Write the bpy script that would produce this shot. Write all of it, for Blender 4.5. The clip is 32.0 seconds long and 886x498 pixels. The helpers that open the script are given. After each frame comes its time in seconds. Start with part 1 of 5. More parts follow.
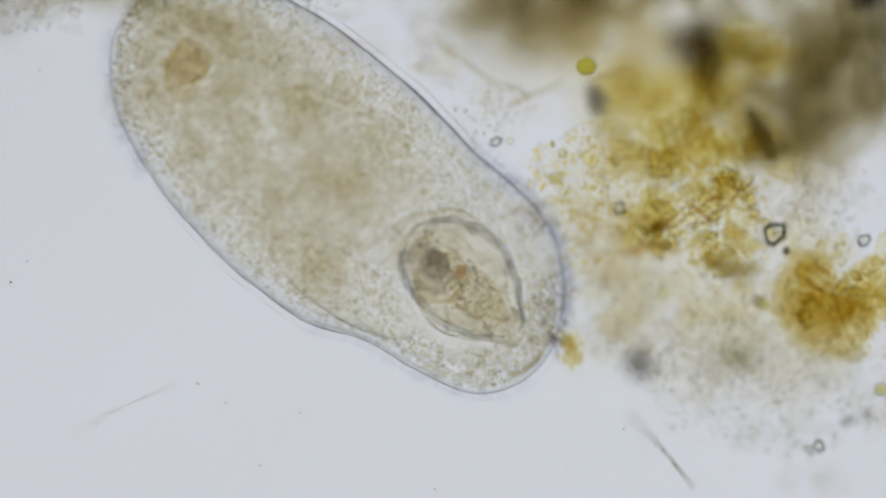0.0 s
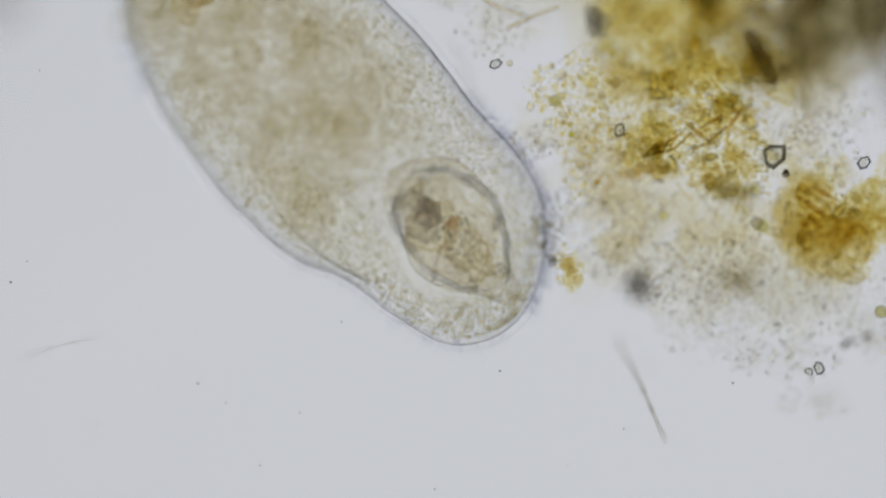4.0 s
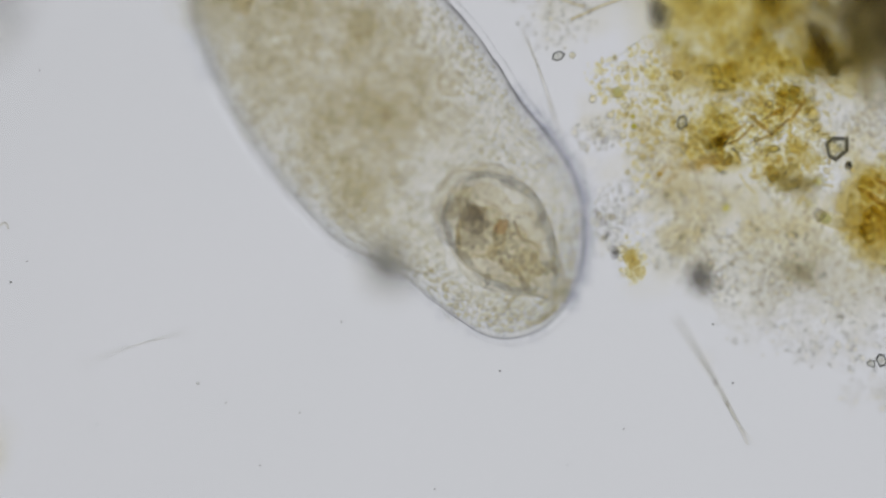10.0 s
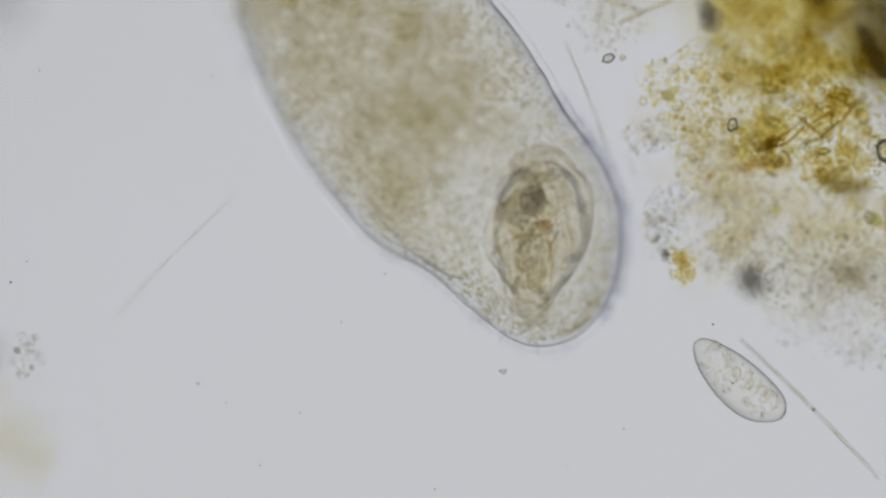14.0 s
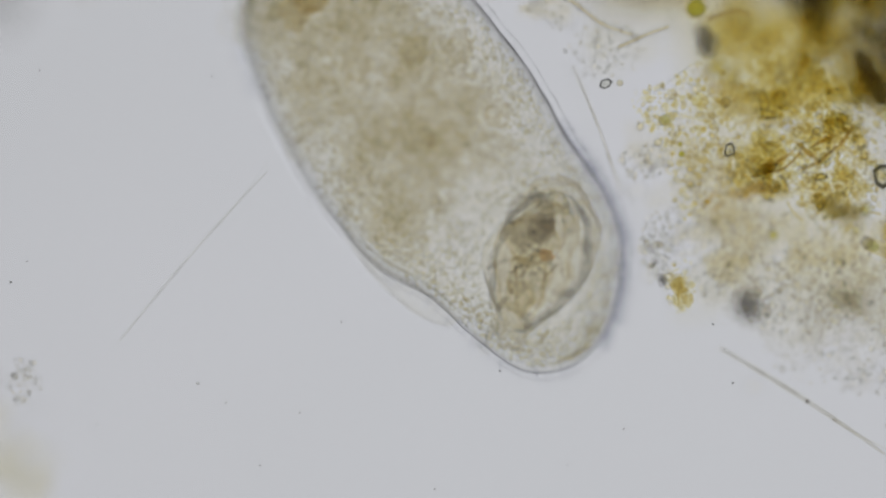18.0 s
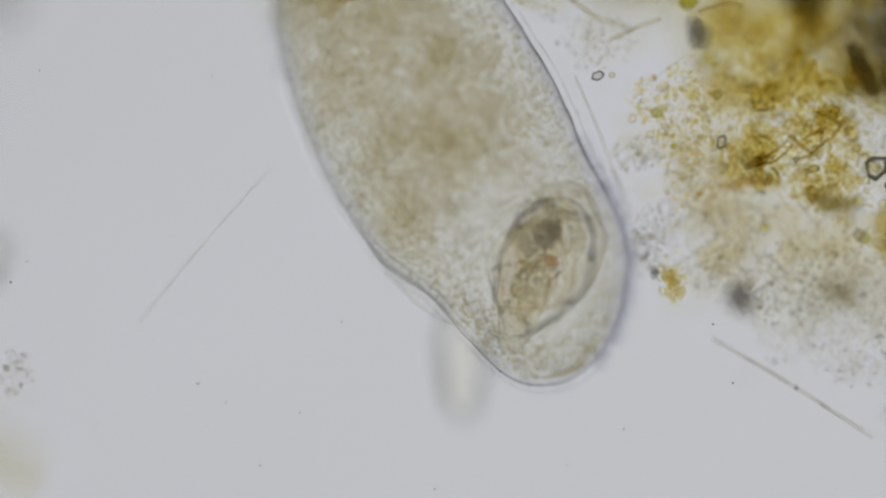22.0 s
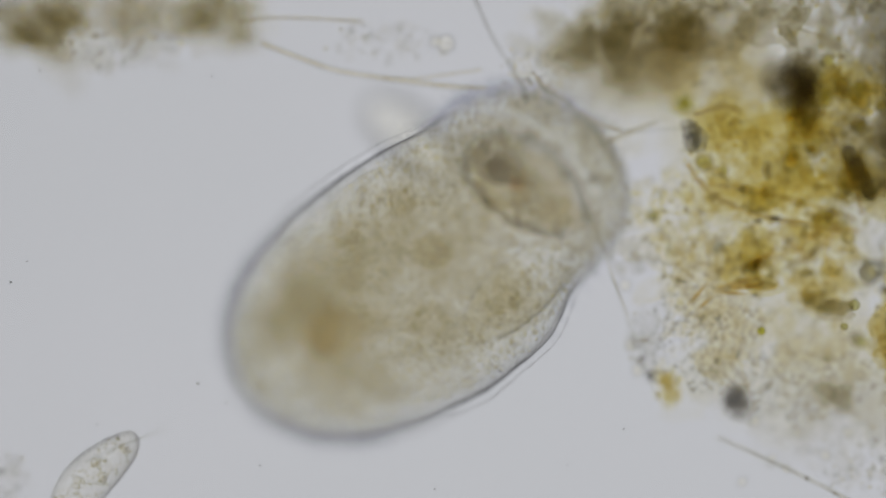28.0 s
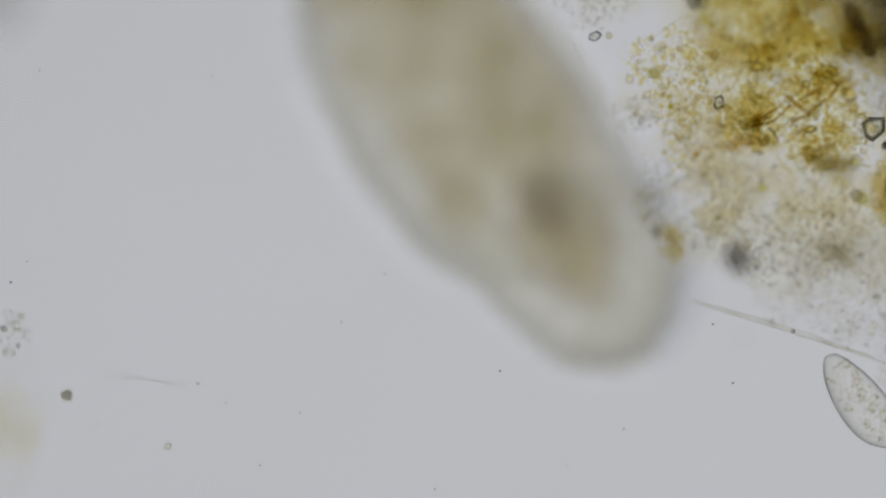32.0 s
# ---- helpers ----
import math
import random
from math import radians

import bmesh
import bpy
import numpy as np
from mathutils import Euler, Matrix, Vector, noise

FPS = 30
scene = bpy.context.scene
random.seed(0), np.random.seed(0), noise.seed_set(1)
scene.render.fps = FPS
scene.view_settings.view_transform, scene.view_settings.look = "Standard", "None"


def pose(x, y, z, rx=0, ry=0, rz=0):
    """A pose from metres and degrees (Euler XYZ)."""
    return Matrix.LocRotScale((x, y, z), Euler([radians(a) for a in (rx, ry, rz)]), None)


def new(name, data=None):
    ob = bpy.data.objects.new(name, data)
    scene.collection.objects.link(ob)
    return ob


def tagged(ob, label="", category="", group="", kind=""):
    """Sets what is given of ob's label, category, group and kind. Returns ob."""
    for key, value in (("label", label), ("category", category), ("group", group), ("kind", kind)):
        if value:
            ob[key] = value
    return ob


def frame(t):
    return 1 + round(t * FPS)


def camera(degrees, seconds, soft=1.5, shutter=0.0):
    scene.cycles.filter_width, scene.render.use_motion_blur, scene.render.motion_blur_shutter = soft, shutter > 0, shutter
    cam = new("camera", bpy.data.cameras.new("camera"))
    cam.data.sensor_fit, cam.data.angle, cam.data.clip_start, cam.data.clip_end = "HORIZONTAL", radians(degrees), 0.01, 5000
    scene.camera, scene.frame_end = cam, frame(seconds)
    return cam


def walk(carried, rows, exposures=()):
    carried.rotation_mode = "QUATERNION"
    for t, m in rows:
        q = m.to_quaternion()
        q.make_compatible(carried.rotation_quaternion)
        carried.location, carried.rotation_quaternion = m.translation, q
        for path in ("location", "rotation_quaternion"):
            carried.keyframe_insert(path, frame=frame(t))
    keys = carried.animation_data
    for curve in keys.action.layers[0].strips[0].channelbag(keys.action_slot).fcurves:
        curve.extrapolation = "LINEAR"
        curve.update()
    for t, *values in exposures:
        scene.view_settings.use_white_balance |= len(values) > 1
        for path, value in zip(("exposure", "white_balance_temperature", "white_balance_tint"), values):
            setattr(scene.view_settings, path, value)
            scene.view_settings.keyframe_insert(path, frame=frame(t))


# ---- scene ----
# One metre here stands for a tenth of a millimetre under the microscope.
EYE = 90.0
cam = camera(2 * math.degrees(math.atan(0.784 / EYE)), 32.0, soft=2.4)
cam.data.dof.use_dof = True
cam.data.dof.focus_distance = EYE
cam.data.dof.aperture_fstop = 0.15
scene.cycles.max_bounces = 48
scene.cycles.transmission_bounces = 48
scene.cycles.transparent_max_bounces = 64

VIEW = [
    (0, -0, 0), (0.5, -0.001, 0), (1, -0.002, 0), (1.5, -0.003, -0.005), (2, -0.003, -0.032),
    (2.5, -0.005, -0.138), (3, -0.001, -0.137), (3.5, -0, -0.137), (5.5, 0.004, -0.145), (6, 0.005, -0.147),
    (6.5, 0.008, -0.15), (7, 0.008, -0.151), (7.3, 0.008, -0.151), (7.5, -0.021, -0.151), (8, -0.114, -0.149),
    (8.5, -0.113, -0.151), (9, -0.113, -0.152), (9.5, -0.111, -0.153), (10, -0.11, -0.152), (10.5, -0.11, -0.151),
    (11, -0.113, -0.143), (11.5, -0.113, -0.145), (12, -0.113, -0.147), (12.5, -0.112, -0.148), (13, -0.111, -0.15),
    (13.5, -0.11, -0.152), (13.7, -0.111, -0.152), (13.8, -0.122, -0.151), (13.9, -0.163, -0.149), (14, -0.199, -0.148),
    (14.5, -0.201, -0.149), (16.5, -0.198, -0.115), (17, -0.197, -0.103), (17.5, -0.196, -0.103), (18, -0.194, -0.103),
    (18.5, -0.192, -0.103), (19, -0.191, -0.104), (19.5, -0.189, -0.105), (20, -0.188, -0.107), (20.5, -0.186, -0.109),
    (21, -0.185, -0.111), (21.5, -0.182, -0.114), (22, -0.18, -0.117), (22.5, -0.177, -0.121), (23, -0.175, -0.125),
    (23.5, -0.173, -0.129), (24, -0.174, -0.129), (24.5, -0.175, -0.127), (25, -0.175, -0.127), (25.5, -0.175, -0.127),
    (27.5, -0.174, -0.127), (27.6, -0.174, -0.124), (27.7, -0.174, -0.108), (27.8, -0.173, -0.027), (27.9, -0.172, 0.043),
    (28, -0.172, 0.066), (28.5, -0.17, 0.061), (29, -0.171, 0.062), (29.5, -0.17, 0.068), (30, -0.171, 0.064),
    (30.3, -0.173, 0.042), (30.4, -0.177, -0.047), (30.5, -0.181, -0.14), (30.7, -0.179, -0.177), (31, -0.176, -0.189),
    (31.5, -0.175, -0.19), (32, -0.175, -0.187)]
FOCUS = [(0.0, 0.06), (2.0, 0.06), (2.6, 0.03), (3.5, 0.0), (16.5, 0.0), (17.2, 0.05), (18.2, 0.0), (27.5, 0.0), (28.0, -0.12), (28.45, -0.21), (29.0, -0.21), (29.4, -0.02), (32.0, 0.0)]


def lift(t):
    """Height of the focus at t seconds."""
    for (a, u), (b, v) in zip(FOCUS, FOCUS[1:]):
        if a <= t <= b:
            k = (t - a) / (b - a)
            return u + (v - u) * k * k * (3 - 2 * k)
    return FOCUS[-1][1]


walk(cam, [(t, pose(x, y, EYE + lift(t))) for t, x, y in VIEW], exposures=[(0.0, 0.03, 6300, 11), (2.0, 0.01, 6320, 11), (5.5, -0.09, 6440, 11), (13.0, -0.13, 6480, 11), (17.0, -0.19, 6480, 11), (25.0, -0.22, 6480, 11), (28.0, -0.27, 6480, 11), (29.0, -0.23, 6480, 11), (30.0, -0.16, 6480, 11), (31.0, -0.26, 6480, 11), (32.0, -0.31, 6480, 11)])

# ---- light: dim room round the stage, the illuminator below it ----
world = bpy.data.worlds.new("room")
world.use_nodes = True
world.node_tree.nodes["Background"].inputs[0].default_value = (0.80, 0.82, 0.86, 1)
world.node_tree.nodes["Background"].inputs[1].default_value = 0.22
scene.world = world


# ---- materials ----
def material(name):
    m = bpy.data.materials.new(name)
    m.use_nodes = True
    m.node_tree.nodes.clear()
    return m, m.node_tree.nodes, m.node_tree.links


LAMP = 0.65


def lamp_material():
    m, n, l = material("frosted_lamp_glass")
    out, em = n.new("ShaderNodeOutputMaterial"), n.new("ShaderNodeEmission")
    co, ln, ramp = n.new("ShaderNodeTexCoord"), n.new("ShaderNodeVectorMath"), n.new("ShaderNodeValToRGB")
    ln.operation = "LENGTH"
    l.new(co.outputs["Object"], ln.inputs[0])
    part_of = n.new("ShaderNodeMath")
    part_of.operation = "DIVIDE"
    part_of.inputs[1].default_value = 60.0
    l.new(ln.outputs["Value"], part_of.inputs[0])
    l.new(part_of.outputs[0], ramp.inputs["Fac"])
    # brightest round the axis, dim from the half-closed diaphragm on
    stops = ramp.color_ramp.elements
    stops[0].position, stops[1].position = 0.0, 1.0
    for r, k in DIAPHRAGM:
        stops.new(r / 60).color = (k / 4, k / 4, k / 4, 1)
    stops[0].color, stops[-1].color = (DIAPHRAGM[0][1] / 4,) * 3 + (1,), (0.04, 0.04, 0.04, 1)
    gain = n.new("ShaderNodeMath")
    gain.operation = "MULTIPLY"
    gain.inputs[1].default_value = 4 * LAMP
    l.new(ramp.outputs["Color"], gain.inputs[0])
    em.inputs["Color"].default_value = (0.945, 0.964, 1.006, 1)
    l.new(gain.outputs[0], em.inputs["Strength"])
    l.new(em.outputs[0], out.inputs[0])
    return m


def clear_stuff(name, colour, deep, scale=40.0, detail=4.0, ior=0.0, solid=0.0, body=(0.5, 0.45, 0.35), vary=0.0, island=False, low=0.35, high=0.65,
                bump=0.0, rough=0.0):
    """A see-through stuff: the light that one wall of it passes lies between colour and deep, in a grain of that scale.
    ior: it bends the light as well. solid: how much of it scatters. vary: how far single pieces differ."""
    m, n, l = material(name)
    out = n.new("ShaderNodeOutputMaterial")
    co, noi, fine = n.new("ShaderNodeTexCoord"), n.new("ShaderNodeTexNoise"), n.new("ShaderNodeTexNoise")
    noi.inputs["Scale"].default_value, noi.inputs["Detail"].default_value = scale, detail
    fine.inputs["Scale"].default_value, fine.inputs["Detail"].default_value = scale * 5.3, 3.0
    l.new(co.outputs["Object"], noi.inputs["Vector"])
    l.new(co.outputs["Object"], fine.inputs["Vector"])
    add = n.new("ShaderNodeMath")
    add.operation = "MULTIPLY_ADD"
    add.inputs[1].default_value = 0.45
    l.new(fine.outputs["Fac"], add.inputs[0])
    l.new(noi.outputs["Fac"], add.inputs[2])
    rng = n.new("ShaderNodeMapRange")
    rng.interpolation_type = "SMOOTHSTEP"
    rng.inputs["From Min"].default_value, rng.inputs["From Max"].default_value = low + 0.22, high + 0.22
    l.new(add.outputs[0], rng.inputs["Value"])
    mix = n.new("ShaderNodeMixRGB")
    mix.inputs[1].default_value, mix.inputs[2].default_value = (*colour, 1), (*deep, 1)
    l.new(rng.outputs["Result"], mix.inputs[0])
    tint = mix.outputs[0]
    if vary:
        pick = n.new("ShaderNodeNewGeometry" if island else "ShaderNodeObjectInfo")
        span = n.new("ShaderNodeMapRange")
        span.inputs["To Min"].default_value, span.inputs["To Max"].default_value = 0.0, vary
        l.new(pick.outputs["Random Per Island" if island else "Random"], span.inputs["Value"])
        more = n.new("ShaderNodeMixRGB")
        l.new(span.outputs["Result"], more.inputs[0])
        l.new(tint, more.inputs[1])
        more.inputs[2].default_value = (1, 1, 1, 1)
        tint = more.outputs[0]
    if ior:
        pas = n.new("ShaderNodeBsdfRefraction")
        pas.inputs["IOR"].default_value = ior
        pas.inputs["Roughness"].default_value = rough
        if bump:
            bmp = n.new("ShaderNodeBump")
            bmp.inputs["Strength"].default_value, bmp.inputs["Distance"].default_value = 1.0, bump
            l.new(add.outputs[0], bmp.inputs["Height"])
            l.new(bmp.outputs[0], pas.inputs["Normal"])
    else:
        pas = n.new("ShaderNodeBsdfTransparent")
    l.new(tint, pas.inputs["Color"])
    last = pas.outputs[0]
    if solid:
        dif, tra, two, mx = n.new("ShaderNodeBsdfDiffuse"), n.new("ShaderNodeBsdfTranslucent"), n.new("ShaderNodeMixShader"), n.new("ShaderNodeMixShader")
        for b in (dif, tra):
            b.inputs["Color"].default_value = (*body, 1)
        l.new(dif.outputs[0], two.inputs[1])
        l.new(tra.outputs[0], two.inputs[2])
        mx.inputs[0].default_value = solid
        l.new(last, mx.inputs[1])
        l.new(two.outputs[0], mx.inputs[2])
        last = mx.outputs[0]
    l.new(last, out.inputs[0])
    return m


DIAPHRAGM = ((8.0, 1.23), (12.5, 0.873), (17.0, 0.496), (23.0, 0.178), (40.0, 0.155), (52.0, 0.118))
MAT = dict(
    lamp=lamp_material(),
    slide=clear_stuff("slide_glass", (0.995, 0.995, 0.995), (0.985, 0.987, 0.985), 1.2, 2),
    pellicle=clear_stuff("pellicle", (1.0, 1.0, 0.99), (0.997, 0.992, 0.972), 38, 4, ior=1.009, bump=0.0016),
    band=clear_stuff("prey_edge", (0.9, 0.9, 0.9), (0.8, 0.8, 0.8), 22, 5),
    coat=clear_stuff("ciliary_coat", (1.0, 1.0, 1.0), (0.996, 0.996, 0.997), 30, 4, ior=1.0018),
    lip=clear_stuff("mouth_lip", (1.0, 0.998, 0.985), (0.99, 0.984, 0.96), 30, 5, ior=1.0045, bump=0.001),
    endoplasm=clear_stuff("endoplasm", (1.0, 0.997, 0.98), (0.991, 0.983, 0.955), 26, 6),
    cloud=clear_stuff("cytoplasm_cloud", (0.995, 0.993, 0.985), (0.981, 0.977, 0.963), 4.5, 7, vary=0.35),
    orange=clear_stuff("orange_food", (0.978, 0.958, 0.9), (0.915, 0.875, 0.775), 2.0, 5, vary=0.2),
    brown=clear_stuff("brown_food", (0.985, 0.978, 0.95), (0.945, 0.93, 0.885), 3.2, 6, vary=0.5),
    grain=clear_stuff("grain", (0.997, 0.996, 0.991), (0.978, 0.979, 0.98), 60, 2, vary=0.6, island=True),
    bead=clear_stuff("bead", (1.0, 0.998, 0.97), (1.0, 0.985, 0.925), 60, 2, ior=1.011),
    sac=clear_stuff("vacuole_wall", (0.995, 0.995, 0.99), (0.975, 0.975, 0.968), 12, 3, ior=1.0012),
    lorica=clear_stuff("prey_wall", (0.98, 0.971, 0.94), (0.93, 0.917, 0.875), 16, 6, ior=1.002, bump=0.0016, rough=0.04),
    flesh=clear_stuff("prey_flesh", (0.98, 0.968, 0.928), (0.918, 0.897, 0.832), 4.5, 7, vary=0.3),
    dark=clear_stuff("dark_organ", (0.9, 0.885, 0.87), (0.79, 0.775, 0.76), 3, 6),
    rust=clear_stuff("rust_organ", (0.955, 0.89, 0.81), (0.9, 0.8, 0.7), 50, 3),
    streak=clear_stuff("prey_streak", (0.955, 0.94, 0.9), (0.86, 0.83, 0.77), 30, 4),
    hair=clear_stuff("hair", (0.985, 0.985, 0.988), (0.955, 0.957, 0.965), 40, 2),
    cell=clear_stuff("small_cell", (0.998, 0.995, 0.975), (0.978, 0.969, 0.94), 30, 4, ior=1.018),
    needle=clear_stuff("needle_glass", (0.995, 0.99, 0.965), (0.95, 0.94, 0.9), 25, 3, ior=1.012),
    faint=clear_stuff("faint_thread", (0.975, 0.975, 0.965), (0.93, 0.93, 0.92), 25, 3),
    gold=clear_stuff("golden_detritus", (0.989, 0.979, 0.912), (0.95, 0.923, 0.78), 2.0, 6, vary=0.4),
    gold_glass=clear_stuff("golden_glassy_flake", (0.994, 0.98, 0.88), (0.95, 0.91, 0.69), 5, 5, ior=1.008, vary=0.4),
    amber=clear_stuff("amber_detritus", (0.98, 0.963, 0.88), (0.92, 0.88, 0.715), 2.2, 6, vary=0.4),
    tan=clear_stuff("tan_detritus", (0.997, 0.993, 0.978), (0.978, 0.968, 0.928), 2.2, 6, vary=0.3),
    grey=clear_stuff("grey_detritus", (0.998, 0.997, 0.993), (0.972, 0.968, 0.957), 2.4, 6, vary=0.3),
    umber=clear_stuff("umber_detritus", (0.95, 0.94, 0.897), (0.84, 0.82, 0.74), 2.0, 6, vary=0.3),
    gold_line=clear_stuff("golden_filament", (0.965, 0.94, 0.85), (0.89, 0.85, 0.73), 20, 3, ior=1.015),
    mucus=clear_stuff("mucus", (0.998, 0.997, 0.99), (0.985, 0.978, 0.945), 1.6, 5, vary=0.3),
    rod_dark=clear_stuff("dark_rod_content", (0.86, 0.845, 0.82), (0.70, 0.68, 0.66), 9, 6),
    strand=clear_stuff("brown_strand", (0.9, 0.85, 0.7), (0.79, 0.71, 0.53), 20, 4),
    orange_rod=clear_stuff("golden_diatom", (0.962, 0.925, 0.81), (0.89, 0.825, 0.65), 14, 4),
    dark_brown=clear_stuff("dark_brown_lump", (0.74, 0.72, 0.66), (0.54, 0.52, 0.47), 8, 6, vary=0.3),
    soot=clear_stuff("dark_lump", (0.66, 0.64, 0.59), (0.46, 0.44, 0.4), 20, 5, vary=0.3),
    ochre_grain=clear_stuff("ochre_grain", (0.993, 0.98, 0.88), (0.945, 0.905, 0.7), 40, 2, vary=0.6, island=True),
    pale_grain=clear_stuff("pale_grain", (0.983, 0.98, 0.965), (0.86, 0.857, 0.845), 40, 2, vary=0.6, island=True),
    pale_bead=clear_stuff("pale_bead", (0.998, 0.995, 0.978), (0.980, 0.968, 0.925), 40, 2, ior=1.009),
    gold_bead=clear_stuff("gold_bead", (0.992, 0.978, 0.90), (0.965, 0.93, 0.80), 40, 2, ior=1.016),
    dark_oval=clear_stuff("dark_oval_lump", (0.87, 0.855, 0.815), (0.75, 0.735, 0.695), 8, 6, vary=0.3),
    haze=clear_stuff("grey_brown_detritus", (0.985, 0.98, 0.965), (0.947, 0.938, 0.908), 2.0, 6, vary=0.3),
    smoke2=clear_stuff("grey_lump", (0.90, 0.895, 0.885), (0.74, 0.735, 0.73), 20, 5, vary=0.3),
    smoke=clear_stuff("smoky_lump", (0.94, 0.935, 0.925), (0.84, 0.835, 0.83), 20, 5, vary=0.3),
    green=clear_stuff("green_alga", (0.94, 0.95, 0.52), (0.86, 0.88, 0.38), 40, 2),
    leafy=clear_stuff("olive_alga", (0.91, 0.91, 0.76), (0.80, 0.81, 0.62), 60, 3),
    crystal=clear_stuff("crystal", (0.985, 0.985, 0.965), (0.94, 0.94, 0.905), 30, 3, ior=1.075),
    dust=clear_stuff("dust", (0.34, 0.34, 0.34), (0.22, 0.22, 0.22), 60, 2),
)


# ---- shapes ----
def base_shape(level):
    bm = bmesh.new()
    bmesh.ops.create_icosphere(bm, subdivisions=level, radius=1.0)
    v = np.array([p.co[:] for p in bm.verts])
    f = np.array([[p.index for p in q.verts] for q in bm.faces])
    bm.free()
    return v, f


BASE = {k: base_shape(k) for k in (1, 2, 3, 4)}


def solid_mesh(name, v, f, mat, smooth=True):
    me = bpy.data.meshes.new(name)
    me.from_pydata([tuple(p) for p in np.asarray(v).tolist()], [], [tuple(q) for q in (f.tolist() if isinstance(f, np.ndarray) else f)])
    if smooth:
        me.polygons.foreach_set("use_smooth", [True] * len(me.polygons))
    me.materials.append(mat)
    me.update()
    return me


def part(name, me, parent, label="", m=None, kind=""):
    ob = new(name, me)
    ob.parent = parent
    if m is not None:
        ob.matrix_basis = m
    return tagged(ob, label=label, kind=kind)


def thing(name, label, category, m=None, group="", kind="", me=None):
    ob = new(name, me)
    if m is not None:
        ob.matrix_basis = m
    return tagged(ob, label, category, group, kind)


def swarm(rng, centres, sizes, level=1, stretch=0.3):
    """Many little lumps as one mesh: centres, and one size each."""
    v, f = BASE[level]
    n = len(centres)
    ax = rng.normal(size=(n, 4))
    ax /= np.linalg.norm(ax, axis=1)[:, None]
    w, x, y, z = ax.T
    rot = np.stack([1 - 2 * (y * y + z * z), 2 * (x * y - z * w), 2 * (x * z + y * w), 2 * (x * y + z * w), 1 - 2 * (x * x + z * z),
                    2 * (y * z - x * w), 2 * (x * z - y * w), 2 * (y * z + x * w), 1 - 2 * (x * x + y * y)], 1).reshape(n, 3, 3)
    s = sizes[:, None] * (1 + stretch * rng.uniform(-1, 1, (n, 3)))
    p = np.einsum("nij,nvj->nvi", rot, v[None] * s[:, None]) + centres[:, None]
    q = f[None] + (np.arange(n) * len(v))[:, None, None]
    return p.reshape(-1, 3), q.reshape(-1, 3)


def lump_mesh(name, seed, mat, level=3, rough=0.35, freq=1.7, flat=1.0, stretch=1.0, crisp=0.12):
    """An uneven lump of about unit size."""
    v, f = BASE[level]
    off = Vector((seed * 3.1, seed * 7.7, -seed * 1.3))
    out = []
    for p in v:
        d = Vector(p)
        k = 1 + rough * noise.noise(d * freq + off) + crisp * noise.noise(d * freq * 3.1 + off)
        out.append((p[0] * k * stretch, p[1] * k, p[2] * k * flat))
    return solid_mesh(name, np.array(out), f, mat)


def tube_arrays(points, radii, sides=6):
    """A tapered tube along points."""
    pts = [Vector(p) for p in points]
    v, f = [], []
    for i, p in enumerate(pts):
        d = (pts[min(i + 1, len(pts) - 1)] - pts[max(i - 1, 0)]).normalized()
        a = d.orthogonal().normalized() if i == 0 else (a - d * a.dot(d)).normalized()
        b = d.cross(a)
        for k in range(sides):
            g = 2 * math.pi * k / sides
            v.append((p + (a * math.cos(g) + b * math.sin(g)) * radii[i])[:])
    for i in range(len(pts) - 1):
        for k in range(sides):
            j = (k + 1) % sides
            f.append((i * sides + k, i * sides + j, (i + 1) * sides + j, (i + 1) * sides + k))
    f.append(tuple(range(sides - 1, -1, -1)))
    f.append(tuple(range((len(pts) - 1) * sides, len(pts) * sides)))
    return v, f


def tube(name, points, radii, mat, sides=6):
    v, f = tube_arrays(points, radii, sides)
    return solid_mesh(name, np.array(v), f, mat)


def joined(name, pieces, mat):
    v, f = [], []
    for a, b in pieces:
        k = len(v)
        v += [tuple(p) for p in a]
        f += [tuple(i + k for i in q) for q in b]
    return solid_mesh(name, np.array(v), f, mat)


def plan(x, y, z=0.0):
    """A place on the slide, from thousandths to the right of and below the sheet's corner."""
    return Vector(((x - 784) / 1000, (441 - y) / 1000, z))


# ---- the setting ----
def box_mesh(name, sx, sy, sz, mat, bevel=0.01):
    bm = bmesh.new()
    bmesh.ops.create_cube(bm, size=1.0)
    bmesh.ops.scale(bm, vec=(sx, sy, sz), verts=bm.verts)
    bmesh.ops.bevel(bm, geom=bm.edges[:], offset=bevel, segments=2, affect="EDGES")
    me = bpy.data.meshes.new(name)
    bm.to_mesh(me)
    bm.free()
    me.materials.append(mat)
    return me


slide = thing("slide", "clear glass microscope slide under the water", "glass slide", pose(-0.1, -0.04, -1.0), kind="structure",
              me=box_mesh("slide", 5.0, 3.6, 0.12, MAT["slide"]))


def illuminator():
    bm = bmesh.new()
    bmesh.ops.create_circle(bm, cap_ends=True, radius=60.0, segments=128)
    me = bpy.data.meshes.new("lamp_glass")
    bm.to_mesh(me)
    bm.free()
    me.materials.append(MAT["lamp"])
    return thing("backdrop", "frosted lamp glass, brightest in the middle, glowing far below the slide", "lamp", pose(1.2, -1.0, -200.0), kind="structure", me=me)


illuminator()

# ---- the large ciliate ----
LENGTH = 0.487


def bell(x, c, w):
    return math.exp(-((x - c) / w) ** 2)


